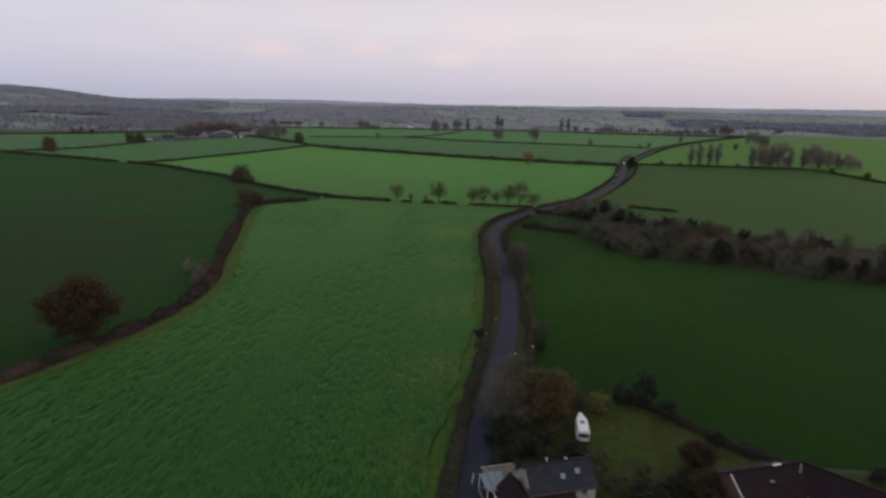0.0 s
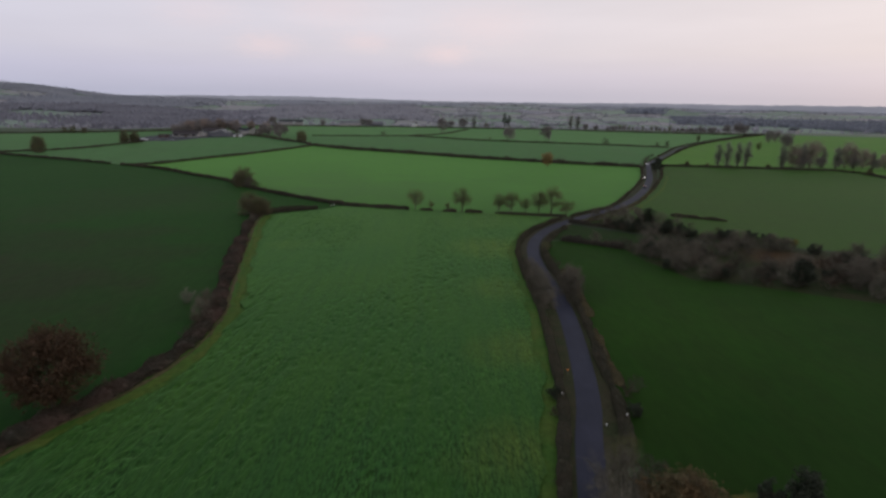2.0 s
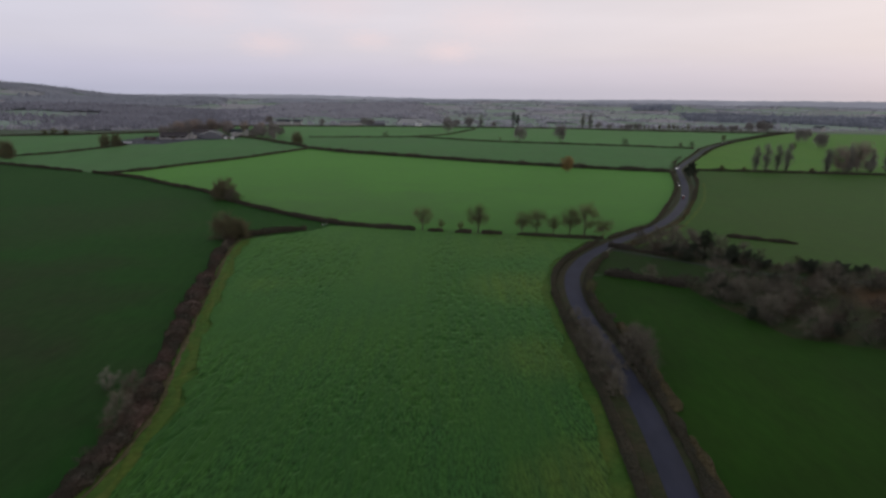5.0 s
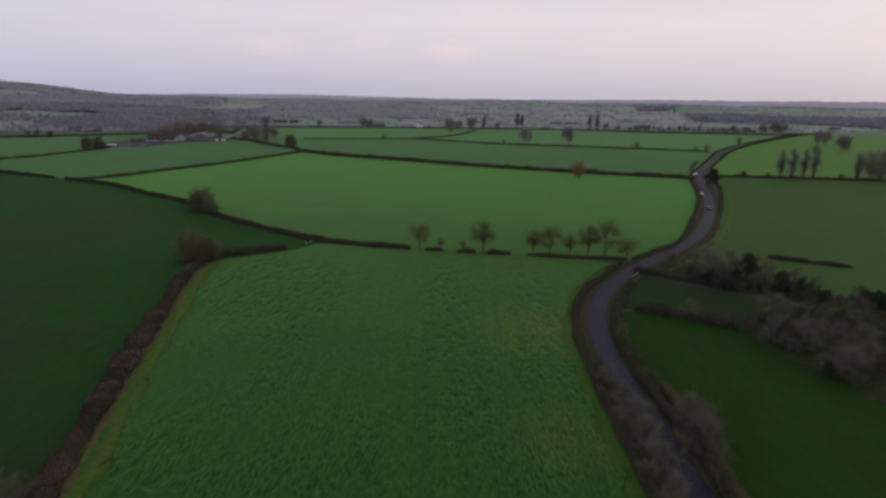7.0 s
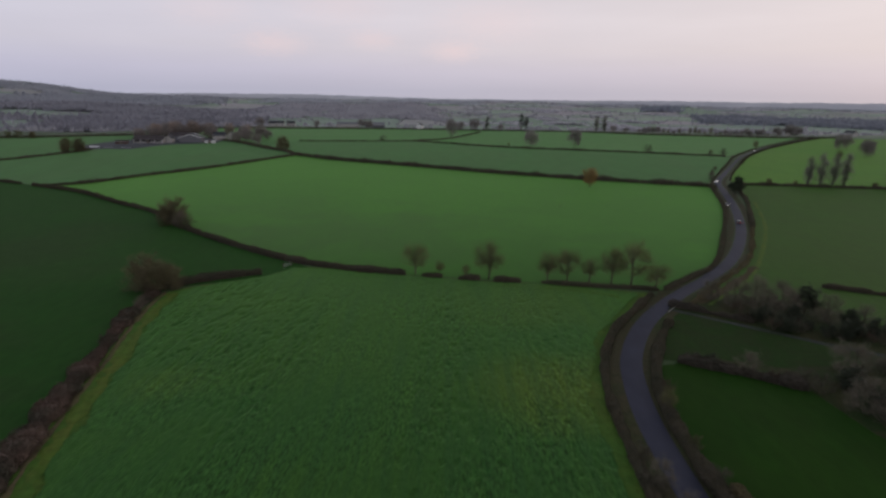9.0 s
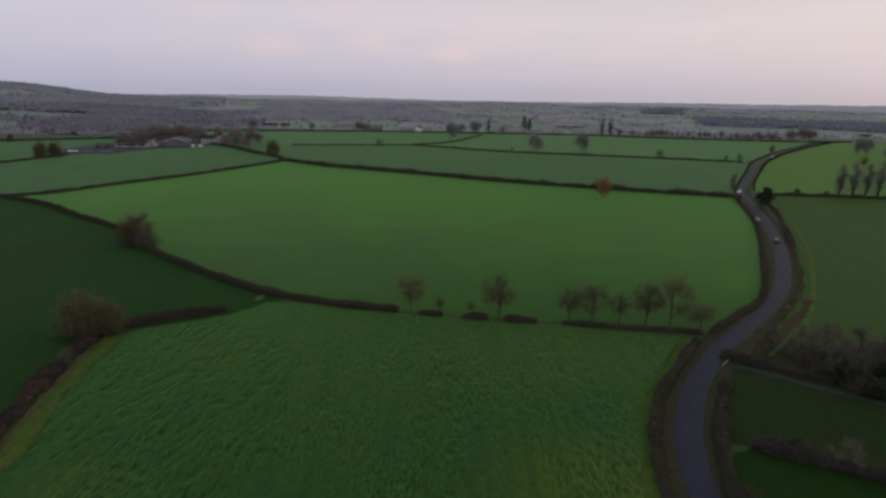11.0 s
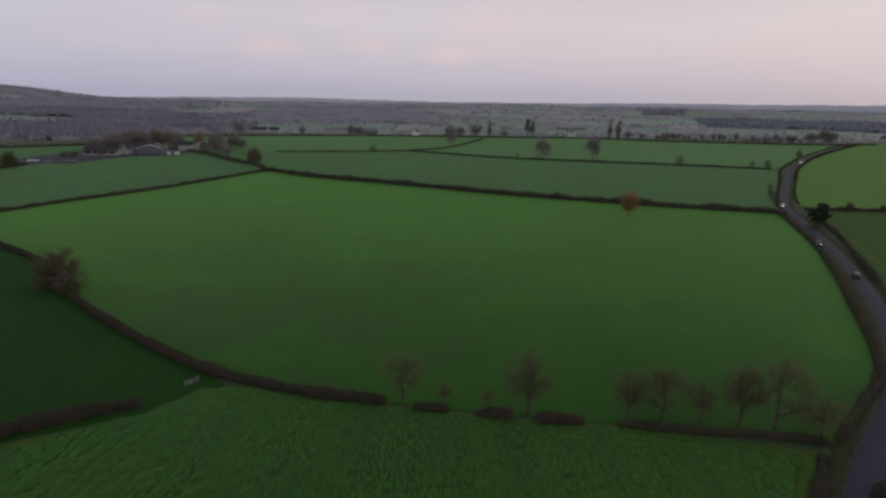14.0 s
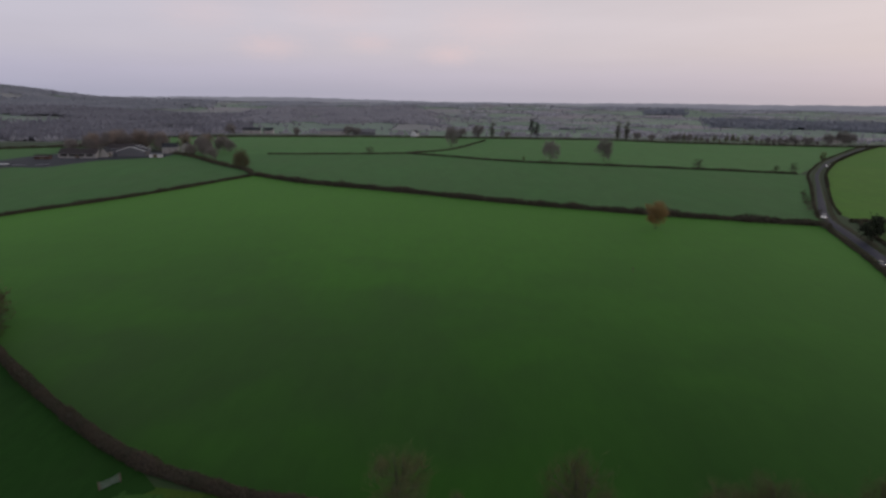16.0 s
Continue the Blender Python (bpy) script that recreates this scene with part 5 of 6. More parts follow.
def far_wood(name, spots, low, high, material, label, seed, pieces=6):
    rng = np.random.default_rng(seed)
    size = low + (high - low) * rng.random(len(spots)) ** 1.5
    c = np.column_stack([spots, land(spots[:, 0], spots[:, 1])])
    v, f = crowns(c, size, rng, pieces)
    ob = obj_from(name, v, f.tolist(), material)
    return tagged(ob, label, "trees", kind="stuff")


def polar_spots(n, az, r, seed, clump=0.0, cell=160):
    rng = np.random.default_rng(seed)
    a = az[0] + (az[1] - az[0]) * rng.random(n * 3)
    d = np.sqrt(r[0] ** 2 + (r[1] ** 2 - r[0] ** 2) * rng.random(n * 3))
    p = np.column_stack([d * np.sin(a), 60 + d * np.cos(a)])
    keep = waves(p[:, 0] + 9000, p[:, 1], cell, rng) >= clump
    return p[keep][:n]


def stand(x, y, az, r, seed, clump, cell):
    """How full a wood grows at each place, 0 to 1: ragged edges, rides and clearings."""
    rng = np.random.default_rng(seed)
    a, d = np.arctan2(x, y - 60), np.hypot(x, y - 60)
    where = waves(x + 9000, y + 500, cell, rng) * 0.7 + waves(x + 9000, y, cell * 0.35, rng) * 0.3
    rim = np.minimum(np.minimum(a - az[0], az[1] - a) * d, np.minimum(d - r[0], r[1] - d)) + 80 * (waves(x + 9000, y, 60, rng) - 0.5)
    clearing = ease(-0.48, -0.64, a) * ease(2350, 1450, d)
    return ease(clump, clump + 0.10, where) * ease(0, 50, rim) * (1 - clearing)


def woodland(name, az, r, material, label, seed, clump, cell, tall_m=11.0, space=12.0):
    """A far leafless wood: a low uneven mass of undergrowth with the crowns of its trees standing out of it."""
    rng = np.random.default_rng(seed)
    mid = (r[0] + r[1]) / 2
    aa, dd = np.meshgrid(np.arange(az[0], az[1], space / mid), np.arange(r[0], r[1], space))
    aa = aa + (rng.random(aa.shape) - 0.5) * 0.8 * space / mid
    dd = dd + (rng.random(dd.shape) - 0.5) * 0.8 * space
    x, y = dd * np.sin(aa), 60 + dd * np.cos(aa)
    full = stand(x, y, az, r, seed, clump, cell)
    z = land(x, y) + full * tall_m * (0.42 + 0.35 * waves(x + 9000, y, 40, rng)) - (1 - full) * 1.5
    idx = np.arange(x.size).reshape(x.shape)
    keep = full > 0.05
    good = keep[:-1, :-1] & keep[1:, :-1] & keep[:-1, 1:] & keep[1:, 1:]
    quads = np.stack([idx[:-1, :-1], idx[:-1, 1:], idx[1:, 1:], idx[1:, :-1]], -1)[good]
    used, back = np.unique(quads, return_inverse=True)
    under = np.stack([x.ravel(), y.ravel(), z.ravel()], 1)[used]
    grow = rng.random(x.shape) < full
    spots = np.column_stack([x[grow], y[grow], land(x[grow], y[grow])])
    big_ = tall_m * (0.65 + 0.55 * rng.random(len(spots)) ** 1.5)
    v, f = crowns(spots, big_, rng, 4)
    faces = back.reshape(quads.shape).tolist() + (f + len(under)).tolist()
    ob = obj_from(name, np.concatenate([under, v]), faces, material)
    return tagged(ob, label, "trees", kind="stuff")


def far_fields():
    """The fields of the vale: a crooked net of small enclosures, each its own crop, with hedges and hedge trees along the net."""
    rng = np.random.default_rng(90)
    ni, nj = 26, 22
    i, j = np.meshgrid(np.arange(ni), np.arange(nj))
    u = (i - ni / 2) * 240 + (rng.random(i.shape) - 0.5) * 130
    v = j * 178 + (rng.random(i.shape) - 0.5) * 100 + 30 * np.sin(i * 0.7)
    t = 0.16
    gx, gy = u * math.cos(t) - v * math.sin(t), 900 + u * math.sin(t) + v * math.cos(t)

    def seen_at(x, y):
        d, a = np.hypot(x, y - 60), np.arctan2(x, y - 60)
        return (d > 1180) & (d < 4300) & (np.abs(a) < 0.85) & (y > 1020)

    verts, faces, lines = [], [], []
    w = np.linspace(0, 1, 5)
    for b in range(nj - 1):
        for a in range(ni - 1):
            q = np.array([[gx[b, a], gy[b, a]], [gx[b, a + 1], gy[b, a + 1]], [gx[b + 1, a + 1], gy[b + 1, a + 1]], [gx[b + 1, a], gy[b + 1, a]]])
            if not seen_at(*q.mean(0)):
                continue
            k = len(verts)
            for vv in w:
                for uu in w:
                    p = (q[0] * (1 - uu) + q[1] * uu) * (1 - vv) + (q[3] * (1 - uu) + q[2] * uu) * vv
                    verts.append((p[0], p[1], h(*p) + 0.8))
            faces += [(k + r_ * 5 + c, k + r_ * 5 + c + 1, k + r_ * 5 + c + 6, k + r_ * 5 + c + 5) for r_ in range(4) for c in range(4)]
            for p0, p1, chance in ((q[0], q[1], 0.9), (q[0], q[3], 0.7)):
                if rng.random() < chance:
                    n = max(4, int(np.linalg.norm(p1 - p0) / 3.2))
                    run = np.linspace(0, 1, n)[:, None]
                    lines.append(p0 + (p1 - p0) * run + rng.normal(0, 0.8, (n, 2)))
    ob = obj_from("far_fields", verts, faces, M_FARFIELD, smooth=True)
    tagged(ob, "patchwork of small pasture, stubble and plough fields, paled by painted haze", "fields", kind="stuff")
    return np.concatenate(lines)


hedge_runs = far_fields()
# These far hedges and woods carry the haze in their base colour.
far_wood("distant_hedges", hedge_runs, 1.8, 3.2, M_FARHEDGE, "thin hedge lines dividing far fields, paled by painted haze", 77, 2)
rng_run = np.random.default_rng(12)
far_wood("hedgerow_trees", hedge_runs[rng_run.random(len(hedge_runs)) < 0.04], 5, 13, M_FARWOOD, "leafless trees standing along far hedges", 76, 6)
woodland("bank_wood", (-0.36, 0.01), (1700, 2520), M_FARWOOD, "leafless wood over a long bank, greyed by painted haze", 71, 0.24, 170, 12)
woodland("valley_wood", (-0.80, -0.28), (1030, 2600), M_VALLEYWOOD, "leafless woods along the valley side, greyed by painted haze", 72, 0.24, 190, 13, 13)
woodland("vale_wood", (0.0, 0.78), (1500, 3300), M_FARWOOD, "leafless copses scattered over the vale, greyed by painted haze", 79, 0.70, 150, 9, 15)
woodland("skyline_wood", (-0.5, 0.82), (3450, 4560), M_HILL, "woods along the horizon, paled by painted haze", 81, 0.46, 260, 9, 20)
woodland("hill_wood", (-0.84, -0.34), (2900, 4150), M_HILL, "wooded hill on the skyline, paled by painted haze", 73, 0.30, 280, 13, 19)
woodland("conifer_wood", (0.38, 0.76), (2000, 2650), M_FARDARK, "belt of conifers across the vale, greyed by painted haze", 74, 0.16, 300, 15)
woodland("skyline_clump", (0.31, 0.37), (3150, 3400), M_FARDARK, "small hilltop wood below the horizon, greyed by painted haze", 83, 0.10, 200, 22, 14)
def distant_ridge():
    """The last low hills on the horizon, beyond the wooded skyline, uneven with far trees; haze is in their colour."""
    rng = np.random.default_rng(44)
    az = np.linspace(-0.62, 0.84, 900)
    ridge = np.interp(az, [-0.62, -0.40, -0.21, -0.05, 0.0, 0.18, 0.34, 0.49, 0.63, 0.84], [4, 10, 13, -2, -6, -3, 7, 9, 20, 22])
    ridge = ridge + 4 * waves(az * 60 + 100, az * 0, 1.0, rng) + 3 * waves(az * 300 + 500, az * 0, 1.0, rng) ** 2
    rows_ = []
    for r, up in ((4560, 0.0), (4640, 0.35), (4720, 0.75), (4790, 1.0), (4830, 0.9)):
        x, y = r * np.sin(az), 60 + r * np.cos(az)
        low_ = land(4560 * np.sin(az), 60 + 4560 * np.cos(az)) - 1
        rows_.append(np.column_stack([x, y, low_ + (ridge - low_) * up]))
    n = len(az)
    faces = [(b * n + k, b * n + k + 1, (b + 1) * n + k + 1, (b + 1) * n + k) for b in range(4) for k in range(n - 1)]
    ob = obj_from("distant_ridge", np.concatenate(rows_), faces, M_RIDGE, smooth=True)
    return tagged(ob, "line of low hills on the horizon, blue-grey with painted haze", "hills", kind="structure")


distant_ridge()
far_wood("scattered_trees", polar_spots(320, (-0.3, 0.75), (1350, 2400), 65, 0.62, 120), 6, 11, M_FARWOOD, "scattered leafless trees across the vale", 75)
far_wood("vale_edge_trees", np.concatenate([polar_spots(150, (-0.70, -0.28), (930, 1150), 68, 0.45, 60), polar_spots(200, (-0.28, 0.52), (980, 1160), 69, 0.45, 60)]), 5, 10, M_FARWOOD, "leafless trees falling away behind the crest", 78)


# ================= buildings =================
def box(sx, sy, sz, cx=0.0, cy=0.0, cz=0.0):
    """Corners and faces of a box standing on cz."""
    v = [(cx + sx / 2 * a, cy + sy / 2 * b, cz + sz * c) for c in (0, 1) for a, b in ((-1, -1), (1, -1), (1, 1), (-1, 1))]
    return v, [(3, 2, 1, 0), (4, 5, 6, 7), (0, 1, 5, 4), (1, 2, 6, 5), (2, 3, 7, 6), (3, 0, 4, 7)]


def join(*shapes):
    v, f = [], []
    for sv, sf in shapes:
        f += [tuple(i + len(v) for i in face) for face in sf]
        v += sv
    return v, f


def part(name, shape, material, parent, label="", bevel=0.0):
    bm = bmesh.new()
    vs = [bm.verts.new(p) for p in shape[0]]
    for face in shape[1]:
        bm.faces.new([vs[i] for i in face])
    if bevel:
        bmesh.ops.bevel(bm, geom=bm.edges[:], offset=bevel, segments=2, affect="EDGES", profile=0.7)
    bmesh.ops.recalc_face_normals(bm, faces=bm.faces[:])
    me = bpy.data.meshes.new(name)
    bm.to_mesh(me)
    bm.free()
    me.materials.append(material)
    ob = new(name, me)
    ob.parent = parent
    return tagged(ob, label)


def slope(name, length, run, eave, ridge, front, material, parent, over=0.3, thick=0.14, label=""):
    """One side of a pitched roof: a slab from ridge to eaves with its courses laid along it. front: -1 or 1, the side it falls to."""
    drop = (ridge - eave) / run
    y0, y1 = 0.0, front * (run + over)
    z0, z1 = ridge, ridge - drop * (run + over)
    x = length / 2 + over
    top = [(-x, y0, z0 + thick), (x, y0, z0 + thick), (x, y1, z1 + thick), (-x, y1, z1 + thick)]
    low = [(a, b, c - thick) for a, b, c in top]
    me = bpy.data.meshes.new(name)
    me.from_pydata(top + low, [], [(0, 1, 2, 3), (7, 6, 5, 4), (0, 4, 5, 1), (1, 5, 6, 2), (2, 6, 7, 3), (3, 7, 4, 0)])
    uv = me.uv_layers.new(name="courses")
    for loop in me.loops:
        c = me.vertices[loop.vertex_index].co
        uv.data[loop.index].uv = (c.x + 50, math.hypot(c.y, c.z - z0))
    me.materials.append(material)
    me.update()
    ob = new(name, me)
    ob.parent = parent
    return tagged(ob, label)


def window(parent, x, y, z, w, hgt, face, frame_mat=None):
    """A window on a long wall (face -1 or 1: which one) with frame, pane and sill."""
    f = part("window", join(box(w, 0.10, 0.08, x, y, z), box(w, 0.10, 0.08, x, y, z + hgt - 0.08), box(0.08, 0.10, hgt - 0.16, x - w / 2 + 0.04, y, z + 0.08),
                            box(0.08, 0.10, hgt - 0.16, x + w / 2 - 0.04, y, z + 0.08), box(0.06, 0.08, hgt - 0.16, x, y, z + 0.08)), frame_mat or M_WHITE, parent, "white window frame")
    part("pane", box(w - 0.16, 0.03, hgt - 0.16, x, y, z + 0.08), M_GLASS, f, "dark window glass")
    part("sill", box(w + 0.2, 0.2, 0.06, x, y + face * 0.06, z - 0.065), M_STONE, f)
    return f


def gabled(name, x, y, turn, length, depth, eave, ridge, wall_mat, roof_mat_, label, category="house", windows=3, chimneys=1, door=True, group="", storeys=2, barn=False, gutter_mat=None):
    e = thing(name, (x, y, h(x, y)), label, category, group)
    e.rotation_euler = (0, 0, radians(turn))
    hl, hd = length / 2, depth / 2
    v = [(-hl, -hd, -0.3), (hl, -hd, -0.3), (hl, hd, -0.3), (-hl, hd, -0.3), (-hl, -hd, eave), (hl, -hd, eave), (hl, hd, eave), (-hl, hd, eave), (-hl, 0, ridge - 0.02), (hl, 0, ridge - 0.02)]
    part("wall", (v, [(0, 1, 5, 4), (2, 3, 7, 6), (1, 2, 6, 9, 5), (3, 0, 4, 8, 7), (3, 2, 1, 0)]), wall_mat, e)
    for front in (-1, 1):
        slope("roof", length, hd, eave, ridge, front, roof_mat_, e)
    part("ridge_cap", box(length + 0.5, 0.28, 0.14, 0, 0, ridge + 0.08), roof_mat_, e)
    for k in range(chimneys):
        cx = (hl - 0.5) * (-1 if k == 0 else 1)
        c = part("chimney", join(box(0.7, 0.9, 1.7, cx, 0, ridge - 0.5), box(0.85, 1.05, 0.14, cx, 0, ridge + 1.2)), M_BRICK if wall_mat is not M_STONE else M_STONE, e)
        part("chimney_pot", box(0.26, 0.26, 0.5, cx, 0, ridge + 1.34), M_BRICK, c, bevel=0.04)
    for s_ in range(storeys if not barn else 0):
        for k in range(windows):
            wx = -hl + length * (k + 0.5) / windows
            if not (door and s_ == 0 and k == windows // 2):
                for face in (-1, 1):
                    window(e, wx, face * (hd + 0.02), 0.9 + s_ * (eave - 0.4) / storeys, 1.0, 1.1, face)
    if door:
        d = part("door", box(2.8 if barn else 0.9, 0.08, 2.8 if barn else 2.0, 0, -hd - 0.03, 0.02), M_TIMBER, e, "plank door")
        part("handle", box(0.12, 0.06, 0.05, 0.32, -hd - 0.10, 1.0), M_STEEL, d)
    for face in (-1, 1):
        part("gutter", box(length + 0.4, 0.12, 0.1, 0, face * (hd + 0.32), eave - 0.12), gutter_mat or (M_STEEL if barn else M_WHITE), e)
    return e


# cottage below the camera's start
cot = gabled("cottage", 16.8, 70.4, 12.7, 9.4, 5.4, 4.1, 6.5, M_RENDER, M_SLATE, "small pale rendered cottage with a grey slate roof", chimneys=0, gutter_mat=M_BRICK)
for rx, up in ((0.4, 0.55), (2.6, 0.42)):
    zc, yc = 6.5 - up * 2.4, -up * 2.7
    r = part("rooflight", box(0.5, 0.6, 0.1), M_WHITE, cot, "white-framed rooflight")
    r.matrix_basis = Matrix.Translation((rx, yc, zc + 0.16)) @ Matrix.Rotation(math.atan2(2.4, 2.7), 4, "X")
    g = part("pane", box(0.38, 0.48, 0.02, 0, 0, 0.1), M_SKYLIGHT, r)
for px_, hgt in ((1.6, 0.3), (-1.2, 0.6)):
    part("flue", join(box(0.14, 0.14, hgt, px_, 0.5, 6.3), box(0.22, 0.22, 0.1, px_, 0.5, 6.3 + hgt)), M_WHITE, cot, "white flue pipe", 0.02)
part("gable_coping", box(0.5, 2.4, 0.16, 0, 0, 0), M_STONE, cot, "pale stone gable coping stones").matrix_basis = Matrix.Translation((-4.85, -1.25, 5.45)) @ Matrix.Rotation(math.atan2(2.4, 2.7), 4, "X")
lean_to = part("lean_to_wall", box(5.4, 1.9, 2.5, -1.3, -3.65, 0), M_STONE, cot, "low stone lean-to")
part("lean_to_roof", box(5.8, 2.5, 0.12), M_CLAY, lean_to, "dark red tiled lean-to roof").matrix_basis = Matrix.Translation((-1.3, -3.75, 3.2)) @ Matrix.Rotation(math.atan2(1.3, 2.0), 4, "X")
wing = gabled("cottage_wing", 11.3, 66.8, 102.7, 6.4, 4.2, 2.7, 4.9, M_STONE, M_TILE, "low stone wing with a dark red tiled roof", windows=2, chimneys=0, storeys=1)
con = thing("conservatory", (8.6, 71.0, 0.1), "lean-to conservatory with pale glass roof", "conservatory")
con.rotation_euler = (0, 0, radians(12.7))
part("base_wall", join(box(3.4, 0.2, 0.7, 0, -1.9), box(3.4, 0.2, 0.7, 0, 1.9), box(0.2, 3.6, 0.7, -1.6, 0)), M_STONE, con)
for k in range(4):
    part("glazing_bar", box(0.05, 3.9, 0.06, -1.6 + k * 1.06, 0, 2.9), M_TIMBER, con)
part("glass_roof", box(3.4, 3.9, 0.05, 0, 0, 2.84), M_SKYLIGHT, con, "pale reflecting glass roof")
for sx in (-1.6, 0, 1.6):
    for sy in (-1.85, 1.85):
        part("post", box(0.1, 0.1, 2.2, sx, sy, 0.7), M_WHITE, con)
shed = gabled("outbuilding", 9.6, 74.6, 12.7, 4.2, 2.2, 2.0, 2.7, M_STONE, M_STONE, "small stone lean-to with a pale flat roof", "outbuilding", chimneys=0, door=False, barn=True)

# red-roofed house
red = gabled("red_roofed_house", 45.8, 70.5, 13.0, 11.4, 7.6, 3.4, 6.0, M_BRICK, M_TILE, "house with a broad dark red tiled roof", chimneys=0, gutter_mat=M_RUBBER)
for front in (-1,):
    b = part("bargeboard", box(0.10, 4.7, 0.16), M_WHITE, red, "white bargeboard")
    b.matrix_basis = Matrix.Translation((-6.06, front * 2.05, 4.62)) @ Matrix.Rotation(-front * math.atan2(2.6, 3.8), 4, "X")
part("rooflight", box(0.7, 0.5, 0.12, -0.6, -1.6, 5.02), M_SKYLIGHT, red, "small rooflight", 0.03)
part("ridge_vent", box(1.3, 0.3, 0.12, 1.4, 0, 6.2), M_WHITE, red, "pale ridge flashing", 0.03)
part("soil_pipe", box(0.12, 0.12, 1.6, 4.2, -1.2, 5.2), M_RENDER, red, "pale vent pipe", 0.02)
gabled("house_wing", 57.0, 66.2, -44.0, 15.0, 7.4, 3.4, 6.0, M_BRICK, M_TILE, "long wing with a dark red tiled roof", windows=4, chimneys=0, gutter_mat=M_RUBBER)


# ================= caravan =================
def caravan(x, y, turn):
    e = thing("caravan", (x, y, h(x, y) + 0.1), "white caravan parked on lawn, nose shaped to fit the view", "caravan")
    e.rotation_euler = (0, 0, radians(turn))
    # Widths and long nose are shaped to fit the camera's view.
    rings = [(-2.2, 0.96, 2.25), (-2.05, 1.0, 2.4), (1.5, 1.0, 2.5), (2.2, 0.8, 2.45), (3.0, 0.46, 2.3), (4.0, 0.34, 2.1), (4.3, 0.2, 1.7)]
    v = []
    for py, w, top in rings:
        v += [(-w, py, 0.45), (-w, py, top - 0.35), (-w + 0.25 * w, py, top), (w - 0.25 * w, py, top), (w, py, top - 0.35), (w, py, 0.45)]
    n = 6
    skin = [tuple(range(n)), tuple(reversed(range(len(v) - n, len(v))))]
    skin += [(r * n + i, r * n + n + i, r * n + n + (i + 1) % n, r * n + (i + 1) % n) for r in range(len(rings) - 1) for i in range(n)]
    part("body", (v, skin), M_WHITE, e, bevel=0.04)
    for k, w in ((-1, 0.42), (0, 0.6), (1, 0.42)):
        f = part("window", box(w + 0.06, 0.05, 0.66, k * 0.60, -2.225, 1.2), M_RUBBER, e, "dark-rimmed front window")
        part("pane", box(w - 0.04, 0.03, 0.56, k * 0.60, -2.255, 1.25), M_GLASS, f)
    for sx in (-1, 1):
        part("side_window", box(0.04, 1.2, 0.6, sx * 1.01, 0.2, 1.3), M_GLASS, e)
        w = part("wheel", disc(0.31, 0.18), M_RUBBER, e)
        w.matrix_basis = Matrix.Translation((sx * 0.86, 0, 0.31)) @ Matrix.Rotation(math.pi / 2, 4, "Y")
        part("hub", disc(0.16, 0.2), M_STEEL, w)
    part("rooflight", box(0.7, 0.7, 0.12, 0, 0.3, 2.48), M_SKYLIGHT, e, "raised roof vent", 0.03)
    part("bumper", box(2.0, 0.12, 0.16, 0, -2.28, 0.5), M_STEEL, e, bevel=0.03)
    part("drawbar", join(box(0.1, 1.0, 0.1, -0.16, 4.6, 0.4), box(0.1, 1.0, 0.1, 0.16, 4.6, 0.4), box(0.12, 0.5, 0.12, 0, 5.3, 0.4)), M_STEEL, e)
    part("jockey_wheel", box(0.1, 0.25, 0.4, 0, 5.2, 0), M_RUBBER, e)
    return e


def disc(r, w, n=14):
    v = [(r * math.cos(2 * math.pi * k / n), r * math.sin(2 * math.pi * k / n), s_ * w / 2) for s_ in (-1, 1) for k in range(n)]
    return v, [tuple(reversed(range(n))), tuple(range(n, 2 * n))] + [(k, (k + 1) % n, n + (k + 1) % n, n + k) for k in range(n)]


caravan(24.6, 86.7, -8)


# ================= cars =================
def car(x, y, turn, paint, label, lit):
    e = thing("car", (x, y, h(x, y) + 0.2), label, "car", "cars on the road")
    e.rotation_euler = (0, 0, radians(turn))
    low = [(-2.1, 0.3), (-2.15, 0.75), (-1.95, 0.95), (1.0, 0.98), (1.95, 0.8), (2.1, 0.6), (2.05, 0.3)]
    n = len(low)
    v = [(sx * 0.88, py, pz) for sx in (-1, 1) for py, pz in low]
    part("body", (v, [tuple(range(n)), tuple(range(2 * n - 1, n - 1, -1))] + [(i, n + i, n + (i + 1) % n, (i + 1) % n) for i in range(n)]), paint, e, bevel=0.06)
    cab = [(-1.8, 0.95), (-1.35, 1.46), (0.25, 1.48), (0.95, 0.98)]
    v = [(sx * (0.82 if pz < 1.2 else 0.66), py, pz) for sx in (-1, 1) for py, pz in cab]
    part("glasshouse", (v, [(0, 1, 2, 3), (7, 6, 5, 4)] + [(i, 4 + i, 4 + (i + 1) % 4, (i + 1) % 4) for i in range(4)]), M_GLASS, e)
    part("roof", box(1.3, 1.6, 0.05, 0, -0.55, 1.46), paint, e, bevel=0.02)
    for sx in (-1, 1):
        for sy in (-1.3, 1.3):
            w = part("wheel", disc(0.32, 0.2), M_RUBBER, e)
            w.matrix_basis = Matrix.Translation((sx * 0.8, sy, 0.32)) @ Matrix.Rotation(math.pi / 2, 4, "Y")
            part("rim", disc(0.2, 0.22), M_STEEL, w)
        part("headlight", box(0.32, 0.08, 0.16, sx * 0.6, 2.06, 0.58), M_LAMP if lit else M_GLASS, e)
        part("tail_light", box(0.3, 0.06, 0.16, sx * 0.62, -2.14, 0.7), M_TAIL, e)
    return e


car(118.2, 386.6, -24, M_CARDARK, "dark car driving along the country road", False)
car(131.8, 427.0, 157, M_CARDARK, "dark car with lit headlamps on the road", True)
car(160.3, 501.3, 147, M_CARWHITE, "white car with lit headlamps on the road", True)
car(281.9, 686.2, 140, M_CARWHITE, "white car with lit headlamps on the road", True)

